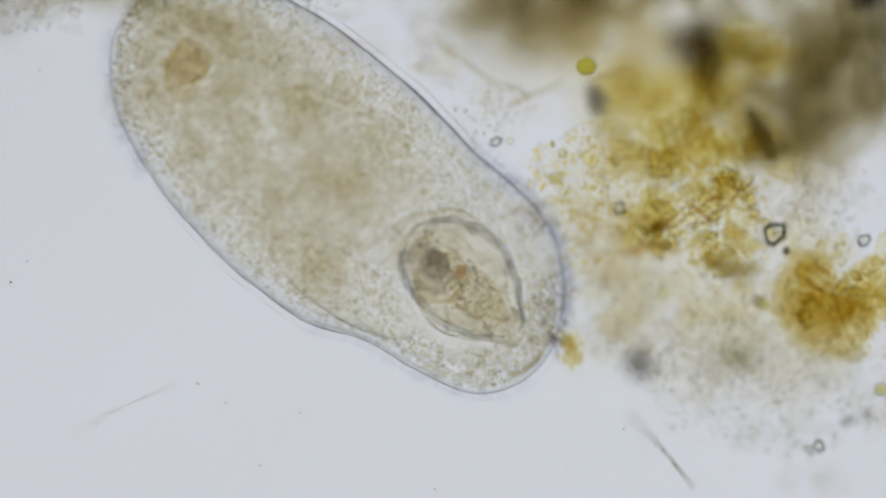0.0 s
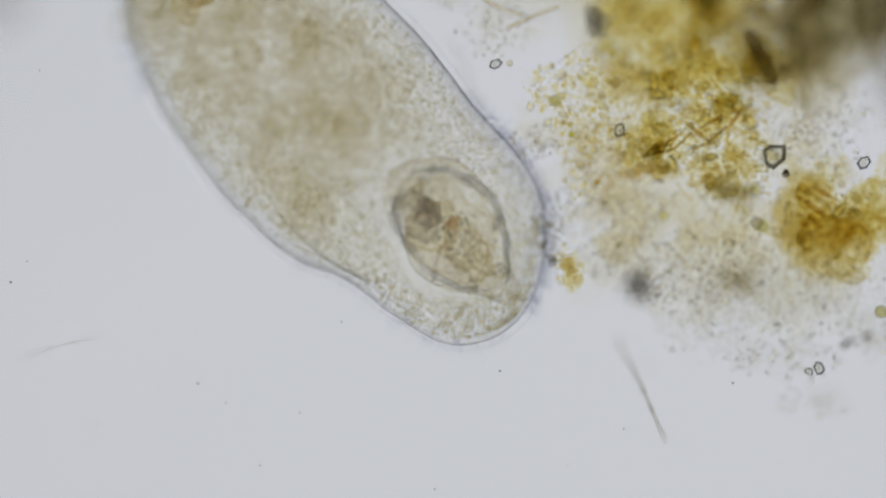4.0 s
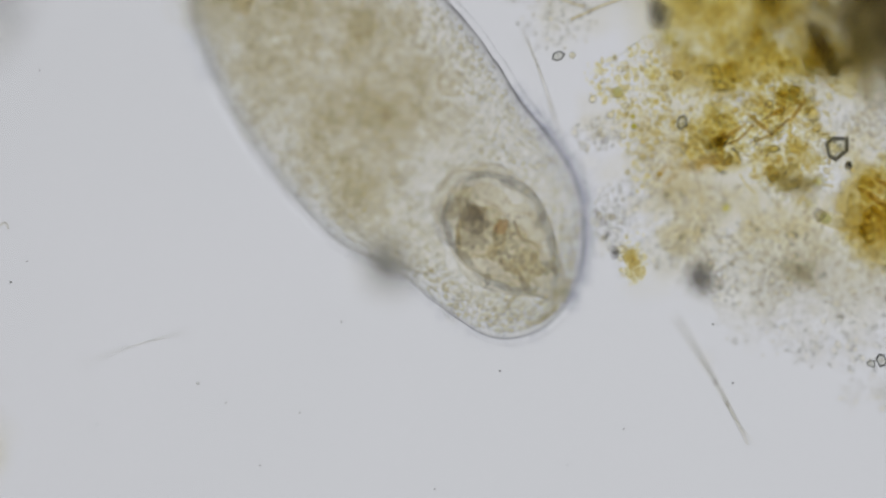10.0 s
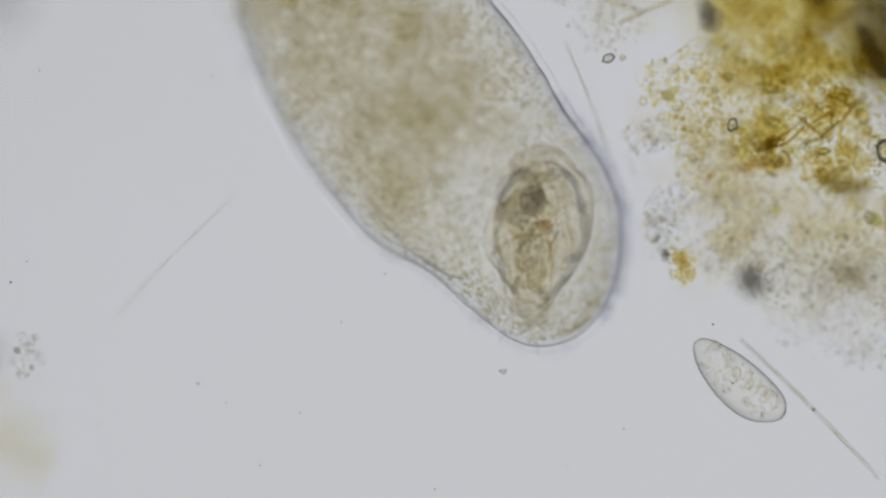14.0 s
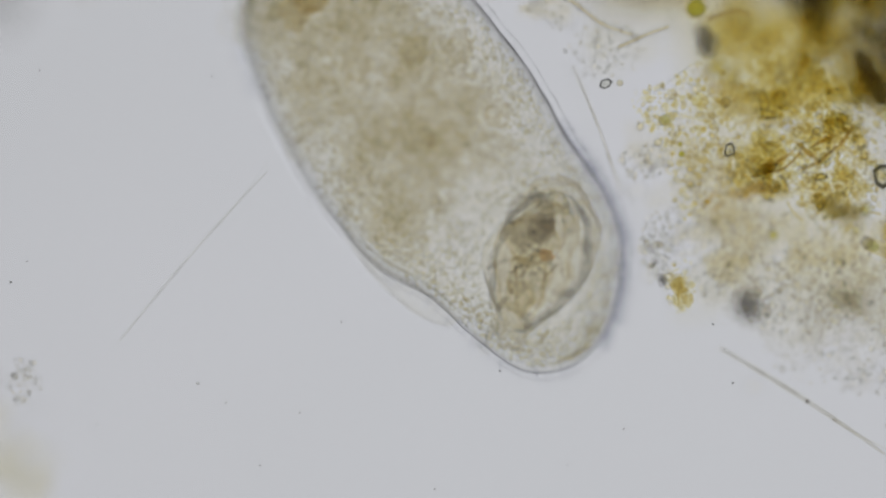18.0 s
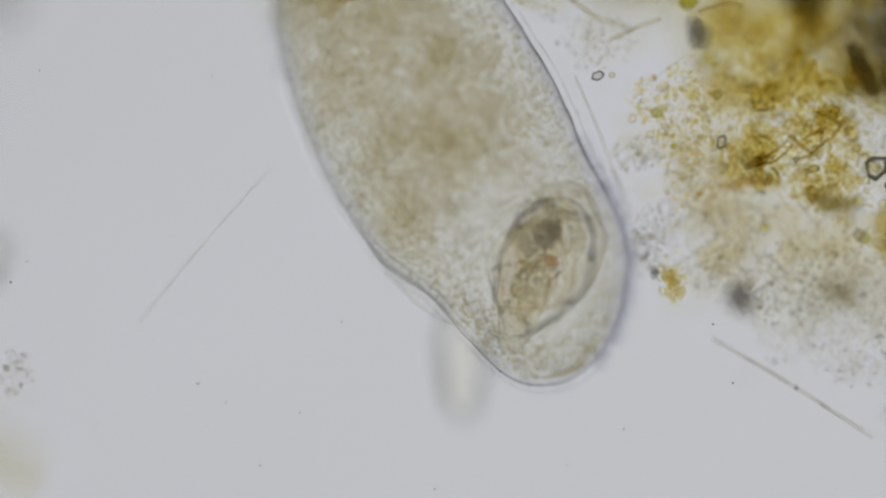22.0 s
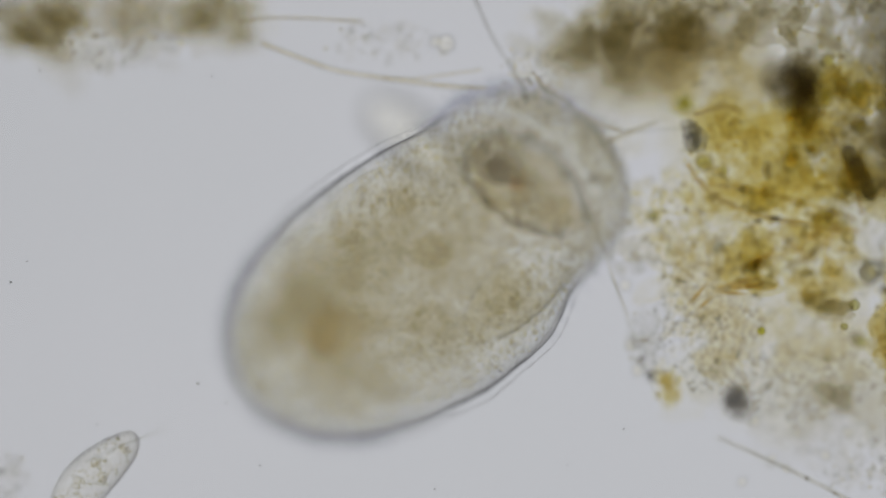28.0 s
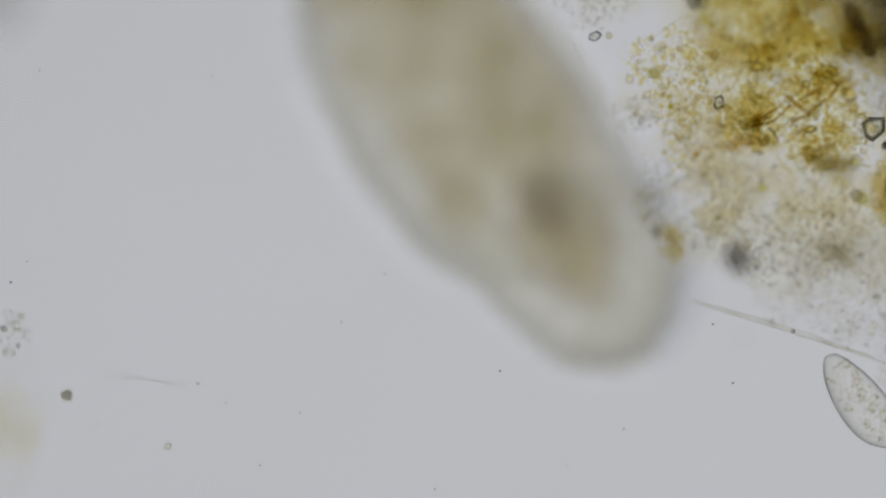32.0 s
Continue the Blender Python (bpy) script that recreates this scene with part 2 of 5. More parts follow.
def flank(x, side, grow=1.0):
    """Half the breadth of the body at x, on one side of its axis."""
    u = min(abs(x / (LENGTH * grow)), 1.0)
    swell = math.sqrt(max(1 - u ** (3.2 if x > 0 else 2.6), 0.0))
    if side > 0:
        return (0.217 * swell + 0.012 * bell(x, 0.30, 0.09) + 0.010 * bell(x, 0.37, 0.06) - 0.008 * bell(x, 0.16, 0.07)) * grow
    return (0.239 * swell - 0.042 * bell(x, 0.225, 0.095) - 0.033 * bell(x, 0.35, 0.10)) * grow


def depth(x, grow=1.0):
    u = min(abs(x / (LENGTH * grow)), 1.0)
    k = min(max((x + 0.02) / 0.36, 0), 1)
    return (0.165 - 0.062 * k * k * (3 - 2 * k)) * math.sqrt(max(1 - u ** 2.6, 0.0)) * grow


def body_point(x, g, grow=1.0):
    c, s = math.cos(g), math.sin(g)
    return Vector((x, flank(x, c, grow) * c, depth(x, grow) * s))


def body_mesh(name, mat, grow=1.0, rings=110, sides=88, wobble=0.004, proud=0.0):
    """proud: how far it stands off the body's surface."""
    v, f = [(-LENGTH * grow - proud, 0, 0)], []
    for i in range(1, rings):
        x = -LENGTH * grow * math.cos(math.pi * i / rings)
        for k in range(sides):
            p = body_point(x, 2 * math.pi * k / sides, grow)
            n = noise.noise(p * 9) + 0.4 * noise.noise(p * 31)
            p = p * (1 + wobble * n / max(p.length, 0.1))
            out = Vector((p.x * 0.19 / max(LENGTH - abs(p.x) * 0.75, 0.1), p.y, p.z)).normalized()
            v.append((p + out * proud)[:])
    v.append((LENGTH * grow + proud, 0, 0))
    for k in range(sides):
        j = (k + 1) % sides
        f.append((0, 1 + j, 1 + k))
        f.append((len(v) - 1, len(v) - 1 - sides + k, len(v) - 1 - sides + j))
        for i in range(rings - 2):
            a, b = 1 + i * sides, 1 + (i + 1) * sides
            f.append((a + k, a + j, b + j, b + k))
    return solid_mesh(name, np.array(v), f, mat)


def body_spots(rng, n, lo, hi, x0=-1.0, x1=1.0, power=0.5):
    """Random places between two shells of the body, outside the vacuole."""
    out = []
    while len(out) < n:
        x = LENGTH * rng.uniform(x0, x1)
        g = rng.uniform(0, 2 * math.pi)
        k = lo + (hi - lo) * rng.uniform() ** power
        p = body_point(x, g)
        if ((p.x - 0.28) / 0.125) ** 2 + ((p.y * k + 0.01) / 0.105) ** 2 + ((p.z * k - 0.028) / 0.12) ** 2 < 1:
            continue
        if p.yz.length < 0.03 and abs(x) < LENGTH * 0.97:
            continue
        out.append((p.x * (0.98 if abs(p.x) > 0.4 else 1), p.y * k, p.z * k))
    return np.array(out)


def big_ciliate():
    rng = np.random.default_rng(4)
    top = thing("ciliate", "large translucent grey ciliate with granular cytoplasm, swimming in the water", "ciliate")
    part("pellicle", body_mesh("pellicle", MAT["pellicle"]), top, "clear thin outer skin")
    part("endoplasm", body_mesh("endoplasm", MAT["endoplasm"], 0.89, 60, 48, 0.012), top, "cloudy yellowish inner cytoplasm")
    # clouds and food in the inner cytoplasm
    clouds = [lump_mesh("cytoplasm_cloud", 20 + k, MAT["cloud"], 3, 0.5, 1.6, 0.9, 1.2, 0.2) for k in range(6)]
    for k in range(300):
        x = rng.uniform(-0.43, 0.40) if k % 12 == 0 else rng.uniform(-0.45, 0.11)
        g, q = rng.uniform(0, 6.28), rng.uniform() ** 0.5 * 0.78
        p = body_point(x, g)
        s = rng.uniform(0.020, 0.060)
        part("cytoplasm_cloud", clouds[k % 6], top, "", Matrix.LocRotScale((x, p.y * q, p.z * q * 0.55 - 0.062), Euler(rng.uniform(0, 6.28, 3)), (s, s, s * 0.8)))
    browns = [lump_mesh("food_vacuole", 40 + k, MAT["brown"], 4, 0.55, 1.8, 0.9, 1.2, 0.25) for k in range(3)]
    for k, (x, y, s) in enumerate(((-0.30, 0.075, 0.030), (-0.24, -0.13, 0.028), (-0.10, 0.135, 0.026), (-0.19, -0.03, 0.026), (-0.07, -0.08, 0.03),
                                   (0.04, 0.12, 0.022), (-0.37, 0.06, 0.022), (0.02, 0.02, 0.03), (-0.15, 0.06, 0.024))):
        part("food_vacuole", browns[k % 3], top, "small brownish food vacuole", Matrix.LocRotScale((x, y, 0.02 * (k % 3 - 1)), Euler((k, 2 * k, k)), (s, s, s)))
    part("food_vacuole", lump_mesh("food_vacuole", 50, MAT["orange"], 4, 0.5, 1.9, 1, 1, 0.25), top, "orange-brown food vacuole in the blunt end",
         Matrix.LocRotScale((-0.335, 0.0, -0.06), Euler((0, 0, 0.4)), (0.034, 0.036, 0.03)))
    part("food_vacuole", lump_mesh("food_vacuole", 51, MAT["orange"], 4, 0.55, 1.9, 1, 1, 0.25), top, "orange-brown food vacuole in the blunt end",
         Matrix.LocRotScale((-0.325, -0.012, -0.09), Euler((0, 1, 0.4)), (0.05, 0.044, 0.03)))
    # granules
    spots = body_spots(rng, 7500, 0.80, 0.965)
    part("granulation", solid_mesh("granulation", *swarm(rng, spots, rng.uniform(0.0014, 0.0046, len(spots)), 1, 0.5), MAT["grain"]), top,
         "fine grey granules under the skin", kind="stuff")
    spots = np.concatenate((body_spots(rng, 5000, 0.80, 0.95), body_spots(rng, 9000, 0.2, 0.9)))
    part("bead_layer", solid_mesh("bead_layer", *swarm(rng, spots, rng.uniform(0.0014, 0.0038, len(spots)), 1, 0.3), MAT["bead"]), top,
         "fine bright refracting granules", kind="stuff")
    spots = body_spots(rng, 900, 0.1, 0.8, -0.9, 0.5)
    part("inner_granulation", solid_mesh("inner_granulation", *swarm(rng, spots, rng.uniform(0.003, 0.009, len(spots)), 2, 0.4), MAT["grain"]), top,
         "coarse granules of the inner cytoplasm", kind="stuff")
    # radial rods in the skin of the blunt half
    rods = []
    for k in range(2300):
        x = LENGTH * (-0.985 + 1.3 * rng.uniform() ** 1.6)
        g = rng.uniform(0, 2 * math.pi)
        a, b = body_point(x, g), body_point(x, g)
        if x < -0.40:
            b = Vector((x + 0.02, b.y * 0.86, b.z * 0.86))
        else:
            b = Vector((x + rng.uniform(-0.006, 0.012), b.y * 0.87, b.z * 0.87))
        rods.append(tube_arrays([a.lerp(b, 0.12), a.lerp(b, rng.uniform(0.6, 1.0))], [0.0021, 0.0014], 3))
    part("trichocyst_layer", joined("trichocyst_layer", rods, MAT["grain"]), top, "short radial rods lining the skin", kind="stuff")
    # cilia
    hairs = []
    for k in range(5200):
        x = LENGTH * (0.25 + 0.745 * rng.uniform() ** 0.7)
        if k % 9 == 0:
            x = LENGTH * rng.uniform(-0.99, 0.99)
        g = (math.pi if k % 8 == 0 else 0) + rng.normal() * 0.5
        p = body_point(x, g)
        e = body_point(x + 0.004, g) - body_point(x - 0.004, g)
        o = Vector((p.x * 0.25 if abs(x) < 0.4 else p.x, p.y, p.z)).normalized()
        o = (o - e.normalized() * o.dot(e.normalized()) * (0.6 if abs(x) < 0.47 else 0)).normalized()
        w = o + Vector(rng.normal(size=3)) * 0.25
        ln = rng.uniform(0.010, 0.030) * (0.5 if x < 0.1 else 1)
        rods_end = p + w * ln
        hairs.append(tube_arrays([p, p + o * ln * 0.5, rods_end], [0.0006, 0.0006, 0.0004], 3))
    for k in range(2600):
        x = -LENGTH * rng.uniform(0.55, 0.995)
        g = rng.choice([0, math.pi]) + rng.normal() * 0.6
        p = body_point(x, g)
        o = Vector((p.x + 0.25, p.y, p.z)).normalized()
        w = o + Vector(rng.normal(size=3)) * 0.2
        ln = rng.uniform(0.012, 0.034)
        hairs.append(tube_arrays([p, p + o * ln * 0.5, p + w * ln], [0.0005, 0.0005, 0.0003], 3))
    part("ciliary_fringe", joined("ciliary_fringe", hairs, MAT["hair"]), top, "fringe of fine colourless cilia", kind="stuff")
    # the mouth groove on the indented side
    for k in range(2):
        path = [body_point(0.06 + 0.028 * i, math.pi + 0.25 + 0.16 * k) * (0.97 - 0.04 * k) for i in range(12)]
        part("mouth_fold", tube("mouth_fold", path, [0.0012 + 0.0014 * math.sin(math.pi * i / 11) for i in range(12)], MAT["faint"], 6), top, "thin fold along the mouth groove")
    part("ciliary_coat", body_mesh("ciliary_coat", MAT["coat"], 1.0, 80, 64, 0.006, 0.013), top, "clear thin layer of beating cilia")
    lip = part("mouth_lip", lump_mesh("mouth_lip", 58, MAT["lip"], 4, 0.10, 1.1, 0.9, 1.0, 0.03), top, "soft bulging lip of the mouth groove")
    for p in lip.data.vertices:
        p.co = Vector((p.co.x * 0.155, p.co.y * 0.054, p.co.z * 0.05))
    # the dark line of bent light at the lip's edge, added as a thin tube
    rim = [Vector((0.155 * math.cos(radians(180 + 9 * i)) * 0.97, 0.054 * math.sin(radians(180 + 9 * i)) * 0.98, 0)) for i in range(1, 20)]
    part("lip_margin", tube("lip_margin", rim, [0.0004 + 0.0011 * math.sin(math.pi * i / 18) for i in range(19)], MAT["faint"], 6), lip, "thin dark outline added along the lip")
    # the clear sac with the swallowed prey
    sac = part("vacuole", lump_mesh("vacuole", 60, MAT["sac"], 4, 0.10, 1.1, 0.62, 1.15, 0.02), top, "clear rounded vacuole holding a swallowed prey")
    for p in sac.data.vertices:
        p.co = Vector((p.co.x * 0.128, p.co.y * 0.112 - 0.014, p.co.z * 0.11))

    def taper(u):
        """The prey narrows towards its foot."""
        return 1 - 0.38 * min(max(u, 0), 1) ** 1.5
    prey = part("prey", lump_mesh("prey", 61, MAT["lorica"], 4, 0.30, 1.5, 0.6, 1.24, 0.06), sac, "dim brownish swallowed prey with a dark organ", Matrix.Translation((0, 0.014, 0)))
    for p in prey.data.vertices:
        p.co = Vector((p.co.x * 0.128, p.co.y * 0.093 * taper(p.co.x), p.co.z * 0.13))
    wall = part("inner_wall", lump_mesh("inner_wall", 69, MAT["flesh"], 4, 0.36, 1.7, 0.62, 1.24, 0.14), sac, "mottled amber-grey inner wall", Matrix.Translation((0.004, 0.008, 0)))
    for p in wall.data.vertices:
        p.co = Vector((p.co.x * 0.09, p.co.y * 0.07 * taper(p.co.x), p.co.z * 0.10))

    def edge(start, sweep, rx, ry, cy, z, thick, seed, label):
        """An uneven dim band along one side of the prey, and dim lobes on it."""
        path, radii = [], []
        for i in range(33):
            g = radians(start + sweep * i / 32)
            w = 1 + 0.10 * noise.noise(Vector((i * 0.22, seed, 1))) + 0.04 * noise.noise(Vector((i * 0.7, seed, 4)))
            path.append(Vector((rx * w * math.cos(g), cy + ry * w * math.sin(g) * taper(math.cos(g)), z + 0.012 * noise.noise(Vector((i * 0.3, seed, 9))))))
            radii.append(0.0015 + thick * math.sin(math.pi * i / 32) ** 0.7 * (1 + 0.9 * noise.noise(Vector((i * 0.45, seed, 3)))))
        band = part("shell_edge", tube("shell_edge", path, radii, MAT["band"], 10), sac, label)
        for i in range(4, 31, 8):
            k = thick * (1.1 + 0.8 * noise.noise(Vector((i, seed, 7))))
            part("lobe", lump_mesh("lobe", 500 + seed + i, MAT["smoke"], 3, 0.6, 1.8, 0.8, 1.3, 0.25), band, "dim grey lobe",
                 Matrix.LocRotScale(path[i] * 0.93, Euler((i, seed, i * 2)), (k * 2.4, k * 1.1, k)))

    edge(178, -176, 0.13, 0.094, 0.013, 0.004, 0.0065, 2, "thick grey edge along one side of the prey")
    edge(182, 160, 0.127, 0.076, 0.008, -0.006, 0.0052, 6, "thick grey edge along the other side of the prey")
    pieces = [("flesh", "flesh", (0.035, 0.012, 0.0), (0.052, 0.040, 0.03), 62), ("flesh", "flesh", (-0.035, -0.01, 0.0), (0.045, 0.045, 0.03), 63),
              ("flesh", "flesh", (0.07, 0.004, 0.0), (0.028, 0.026, 0.025), 64), ("dark_organ", "dark", (-0.058, 0.006, -0.008), (0.028, 0.025, 0.02), 65), ("dim_patch", "smoke", (-0.066, -0.004, -0.04), (0.046, 0.042, 0.02), 72),
              ("dark_organ", "dark", (-0.066, 0.010, 0.0), (0.013, 0.012, 0.010), 71), ("rust_organ", "rust", (-0.018, 0.018, 0.02), (0.009, 0.014, 0.008), 67),
              ("snout", "lorica", (-0.108, 0.004, 0.0), (0.022, 0.030, 0.02), 68)]
    for name, mat, c, s, seed in pieces:
        part(name, lump_mesh(name, seed, MAT[mat], 4, 0.2 if seed == 65 else 0.5, 1.8, 1, 1, 0.05 if seed == 65 else 0.2), sac, "", Matrix.LocRotScale(c, None, s))
    for k in range(9):
        a = rng.uniform(0, 6.28)
        c = Vector((rng.uniform(-0.06, 0.08), rng.uniform(-0.045, 0.045), 0.03))
        d = Vector((math.cos(a), math.sin(a) * 0.7, 0)) * rng.uniform(0.015, 0.04)
        part("fibre", tube("fibre", [c - d, c + Vector((-d.y, d.x, 0)) * 0.3, c + d], [0.0008, 0.0018, 0.0008], MAT["streak"]), sac)
    spots = np.stack([rng.normal(0, 0.05, 700).clip(-0.1, 0.1), 0.008 + rng.normal(0, 0.03, 700).clip(-0.06, 0.06), rng.uniform(-0.04, 0.04, 700)], 1)
    spots[:, 1] *= 1 - 0.45 * np.clip(spots[:, 0] / 0.128, 0, 1)
    part("prey_granulation", solid_mesh("prey_granulation", *swarm(rng, spots, rng.uniform(0.0014, 0.0042, len(spots)), 1, 0.5), MAT["pale_grain"]), sac, "fine grey grains in the prey", kind="stuff")
    return top, sac, lip


ciliate, vacuole, mouth_lip = big_ciliate()


# ---- small swimmers ----
def small_ciliate(seed):
    rng = np.random.default_rng(seed)
    top = thing("small_ciliate", "small clear oval ciliate with a few bright vacuoles, swimming", "ciliate", group="small swimming ciliates")
    v, f = BASE[4]
    out = []
    for x, y, z in v:
        k = 1 + 0.10 * noise.noise(Vector((x, y, z)) * 1.3 + Vector((seed, 0, 0)))
        out.append((x * 0.104 * k, (y + 0.16 * (1 - x * x)) * (0.043 - 0.006 * x) * k, z * 0.036 * k))
    part("body", solid_mesh("body", np.array(out), f, MAT["cell"]), top)
    for k in range(11):
        x = rng.uniform(-0.075, 0.075)
        s = rng.uniform(0.004, 0.011)
        part("vacuole", solid_mesh("vacuole", BASE[3][0] * s, BASE[3][1], MAT["pale_bead"]), top, "round bright vacuole", pose(x, rng.uniform(-0.018, 0.024), rng.uniform(-0.01, 0.01)))
    spots = np.stack([rng.uniform(-0.08, 0.08, 150), rng.uniform(-0.026, 0.034, 150), rng.uniform(-0.018, 0.018, 150)], 1)
    part("granulation", solid_mesh("granulation", *swarm(rng, spots, rng.uniform(0.0015, 0.004, 150), 1, 0.3), MAT["bead"]), top, "fine bright granules", kind="stuff")
    part("nucleus", lump_mesh("nucleus", seed, MAT["cloud"], 3, 0.2, 1.5), top, "pale rounded nucleus", Matrix.LocRotScale((0.02, 0.004, 0), None, (0.018, 0.014, 0.012)))
    return top


swimmers = [small_ciliate(70 + k) for k in range(4)]


# ---- needles and threads ----
def needle_thing(length, name, label, thick, mat, knot=True):
    top = thing(name, label, "needle")
    n = 16
    path = [Vector(((i / n - 0.5) * length, 0.008 * math.sin(2.4 * i / n), 0)) for i in range(n + 1)]
    part("shaft", tube("shaft", path, [thick * (0.35 + 0.65 * math.sin(math.pi * min(i / n * 0.8 + 0.15, 1))) for i in range(n + 1)], MAT[mat], 8), top)
    part("core", tube("core", path, [thick * 0.26 * (0.4 + 0.6 * math.sin(math.pi * min(i / n * 0.8 + 0.15, 1))) for i in range(n + 1)], MAT["faint"], 6), top, "thin core")
    fork = [Vector((length * (0.18 + 0.36 * i / 6), 0.006 + 0.012 * (i / 6) ** 2, 0)) for i in range(7)]
    part("branch", tube("branch", fork, [thick * 0.55 * (1 - 0.8 * i / 6) for i in range(7)], MAT[mat], 6), top, "thin side branch")
    if knot:
        part("knot", lump_mesh("knot", 91, MAT["soot"], 2, 0.3), top, "tiny dark knot", Matrix.LocRotScale((0.02 * length, 0.007, 0), None, (0.0045, 0.003, 0.003)))
    return top


needle = needle_thing(0.36, "needle", "thin colourless forked needle drifting at the edge of the detritus", 0.0046, "needle")
rod_thread = needle_thing(0.30, "thread", "straight colourless glassy thread lying beside the large ciliate", 0.0026, "needle", False)
thread = needle_thing(0.40, "thread", "faint thin colourless thread drifting in open water", 0.0026, "faint", False)


def corkscrew():
    top = thing("corkscrew_bacterium", "thin wavy corkscrew-shaped bacterium drifting in open water", "bacterium")
    path = [Vector((-0.075 + 0.15 * i / 60, 0.015 * math.sin(i * 0.36), 0.010 * math.cos(i * 0.36))) for i in range(61)]
    part("coil", tube("coil", path, [0.0021] * 61, MAT["needle"], 6), top)
    return top


spirillum = corkscrew()


def dust_speck(size, clear=False):
    top = thing("dust_speck", "tiny dark speck of dust on the lens", "dust", group="dust specks")
    part("mote", solid_mesh("mote", BASE[2][0] * size / 1250, BASE[2][1], MAT["crystal" if clear else "dust"]), top)
    return top


def particle(size, mat, label, seed):
    top = thing("particle", label, "particle", group="drifting particles")
    part("mote", lump_mesh("mote", seed, MAT[mat], 3, 0.3), top, "", Matrix.Scale(size / 1000, 4))
    part("rim", solid_mesh("rim", BASE[3][0] * size / 760, BASE[3][1], MAT["pale_bead"]), top, "clear thin rim")
    return top


DUST = ((350, 679, 3.2, 1), (1262, 574, 2.6, 0), (1297, 678, 2.6, 0), (19, 500, 2.6, 0), (70, 125, 2.0, 0), (48, 463, 2.0, 0), (885, 657, 2.2, 0), (604, 570, 2.0, 0),
        (681, 485, 2.0, 0), (1035, 321, 2.0, 0), (400, 713, 2.4, 1), (1104, 759, 1.8, 0), (1004, 823, 1.8, 0), (460, 824, 2.0, 0), (769, 866, 2.2, 0), (375, 135, 1.8, 0), (530, 731, 2.2, 1), (172, 751, 1.6, 0))
specks = [(dust_speck(s, bool(c)), plan(x, y)) for x, y, s, c in DUST]
smudge = thing("corner_blot", "large soft dark smudge of dust on the lens", "dust")
part("blot", lump_mesh("blot", 410, MAT["smoke2"], 3, 0.4), smudge, "", Matrix.LocRotScale((0, 0, 0), None, (0.05, 0.045, 0.02)))
# dark brown blot added at the upper right corner, carried along with the camera
right_blot = thing("corner_blot", "large soft brownish blot held at the upper right corner", "dust")
part("blot", lump_mesh("blot", 411, MAT["dark_brown"], 3, 0.4), right_blot, "", Matrix.LocRotScale((0, 0, 0), None, (0.12, 0.18, 0.02)))
motes = [particle(4.5, "smoke2", "tiny dark particle drifting in open water", 401), particle(5, "ochre_grain", "tiny yellowish particle drifting in open water", 402),
         particle(6.5, "umber", "tiny brown particle drifting in open water", 403), particle(5.5, "pale_bead", "tiny clear particle drifting in open water", 404),
         particle(9, "soot", "tiny dark particle drifting near the rim", 405)]


# ---- detritus ----
LUMPS = {}


def lumps_of(key, rough=0.6):
    if key not in LUMPS:
        LUMPS[key] = [lump_mesh("flake", 100 + 13 * k + len(key), MAT[key], 3, rough, 1.5, 0.5, 1.25, 0.16) for k in range(6)]
    return LUMPS[key]


def grain_meshes(key):
    if "grain " + key not in LUMPS:
        LUMPS["grain " + key] = [lump_mesh("grain", 300 + 7 * k + len(key), MAT[key], 3, 0.3, 1.3, 0.8, 1.15, 0.06) for k in range(4)]
    return LUMPS["grain " + key]


def clump(seed, x, y, rx, ry, key, label, flakes, size, grains, z=0.0, thick=0.07, grain="ochre_grain", bead="gold_bead", tilt=0.0, singles=10):
    """A heap of flakes with finer grains: middle and half axes in thousandths."""
    rng = np.random.default_rng(seed)
    top = thing("detritus_clump", label, "detritus", Matrix.Translation(plan(x, y, z * 0.75)), group="detritus clumps")
    turn = Matrix.Rotation(tilt, 3, "Z")

    def spot(spread):
        a, q = rng.uniform(0, 2 * math.pi), rng.uniform() ** 0.6 * spread
        q *= 1 + 0.3 * noise.noise(Vector((math.cos(a) * 1.4 + seed, math.sin(a) * 1.4, 0)))
        return turn @ Vector((rx * q * math.cos(a) / 1000, ry * q * math.sin(a) / 1000, thick * rng.uniform(-1, 1)))
    for k in range(flakes):
        s = size / 1000 * rng.uniform(0.45, 1.3)
        part("flake", lumps_of(key)[k % 6], top, "", Matrix.LocRotScale(spot(0.9), Euler(rng.uniform(0, 6.28, 3)), (s, s * rng.uniform(0.5, 1.0), s * 0.6)))
    for k in range(singles):
        s = 0.003 + 0.0055 * rng.uniform() ** 2
        mat = (bead, grain, grain)[k % 3]
        part("grain", grain_meshes(mat)[k % 4], top, "", Matrix.LocRotScale(spot(1.1), Euler(rng.uniform(0, 6.28, 3)), (s, s, s)))
    if grains:
        c = np.array([spot(1.15)[:] for _ in range(grains * 3 // 2)])
        part("grain_bed", solid_mesh("grain_bed", *swarm(rng, c, 0.0010 + 0.0042 * rng.uniform(size=len(c)) ** 2.2, 2, 0.6), MAT[grain]), top, "fine grains", kind="stuff")
        c = np.array([spot(1.2)[:] for _ in range(grains // 3)])
        part("bead_bed", solid_mesh("bead_bed", *swarm(rng, c, 0.0014 + 0.0042 * rng.uniform(size=len(c)) ** 2, 2, 0.5), MAT[bead]), top, "small refracting beads", kind="stuff")
    return top


PALE = dict(grain="pale_grain", bead="pale_bead")
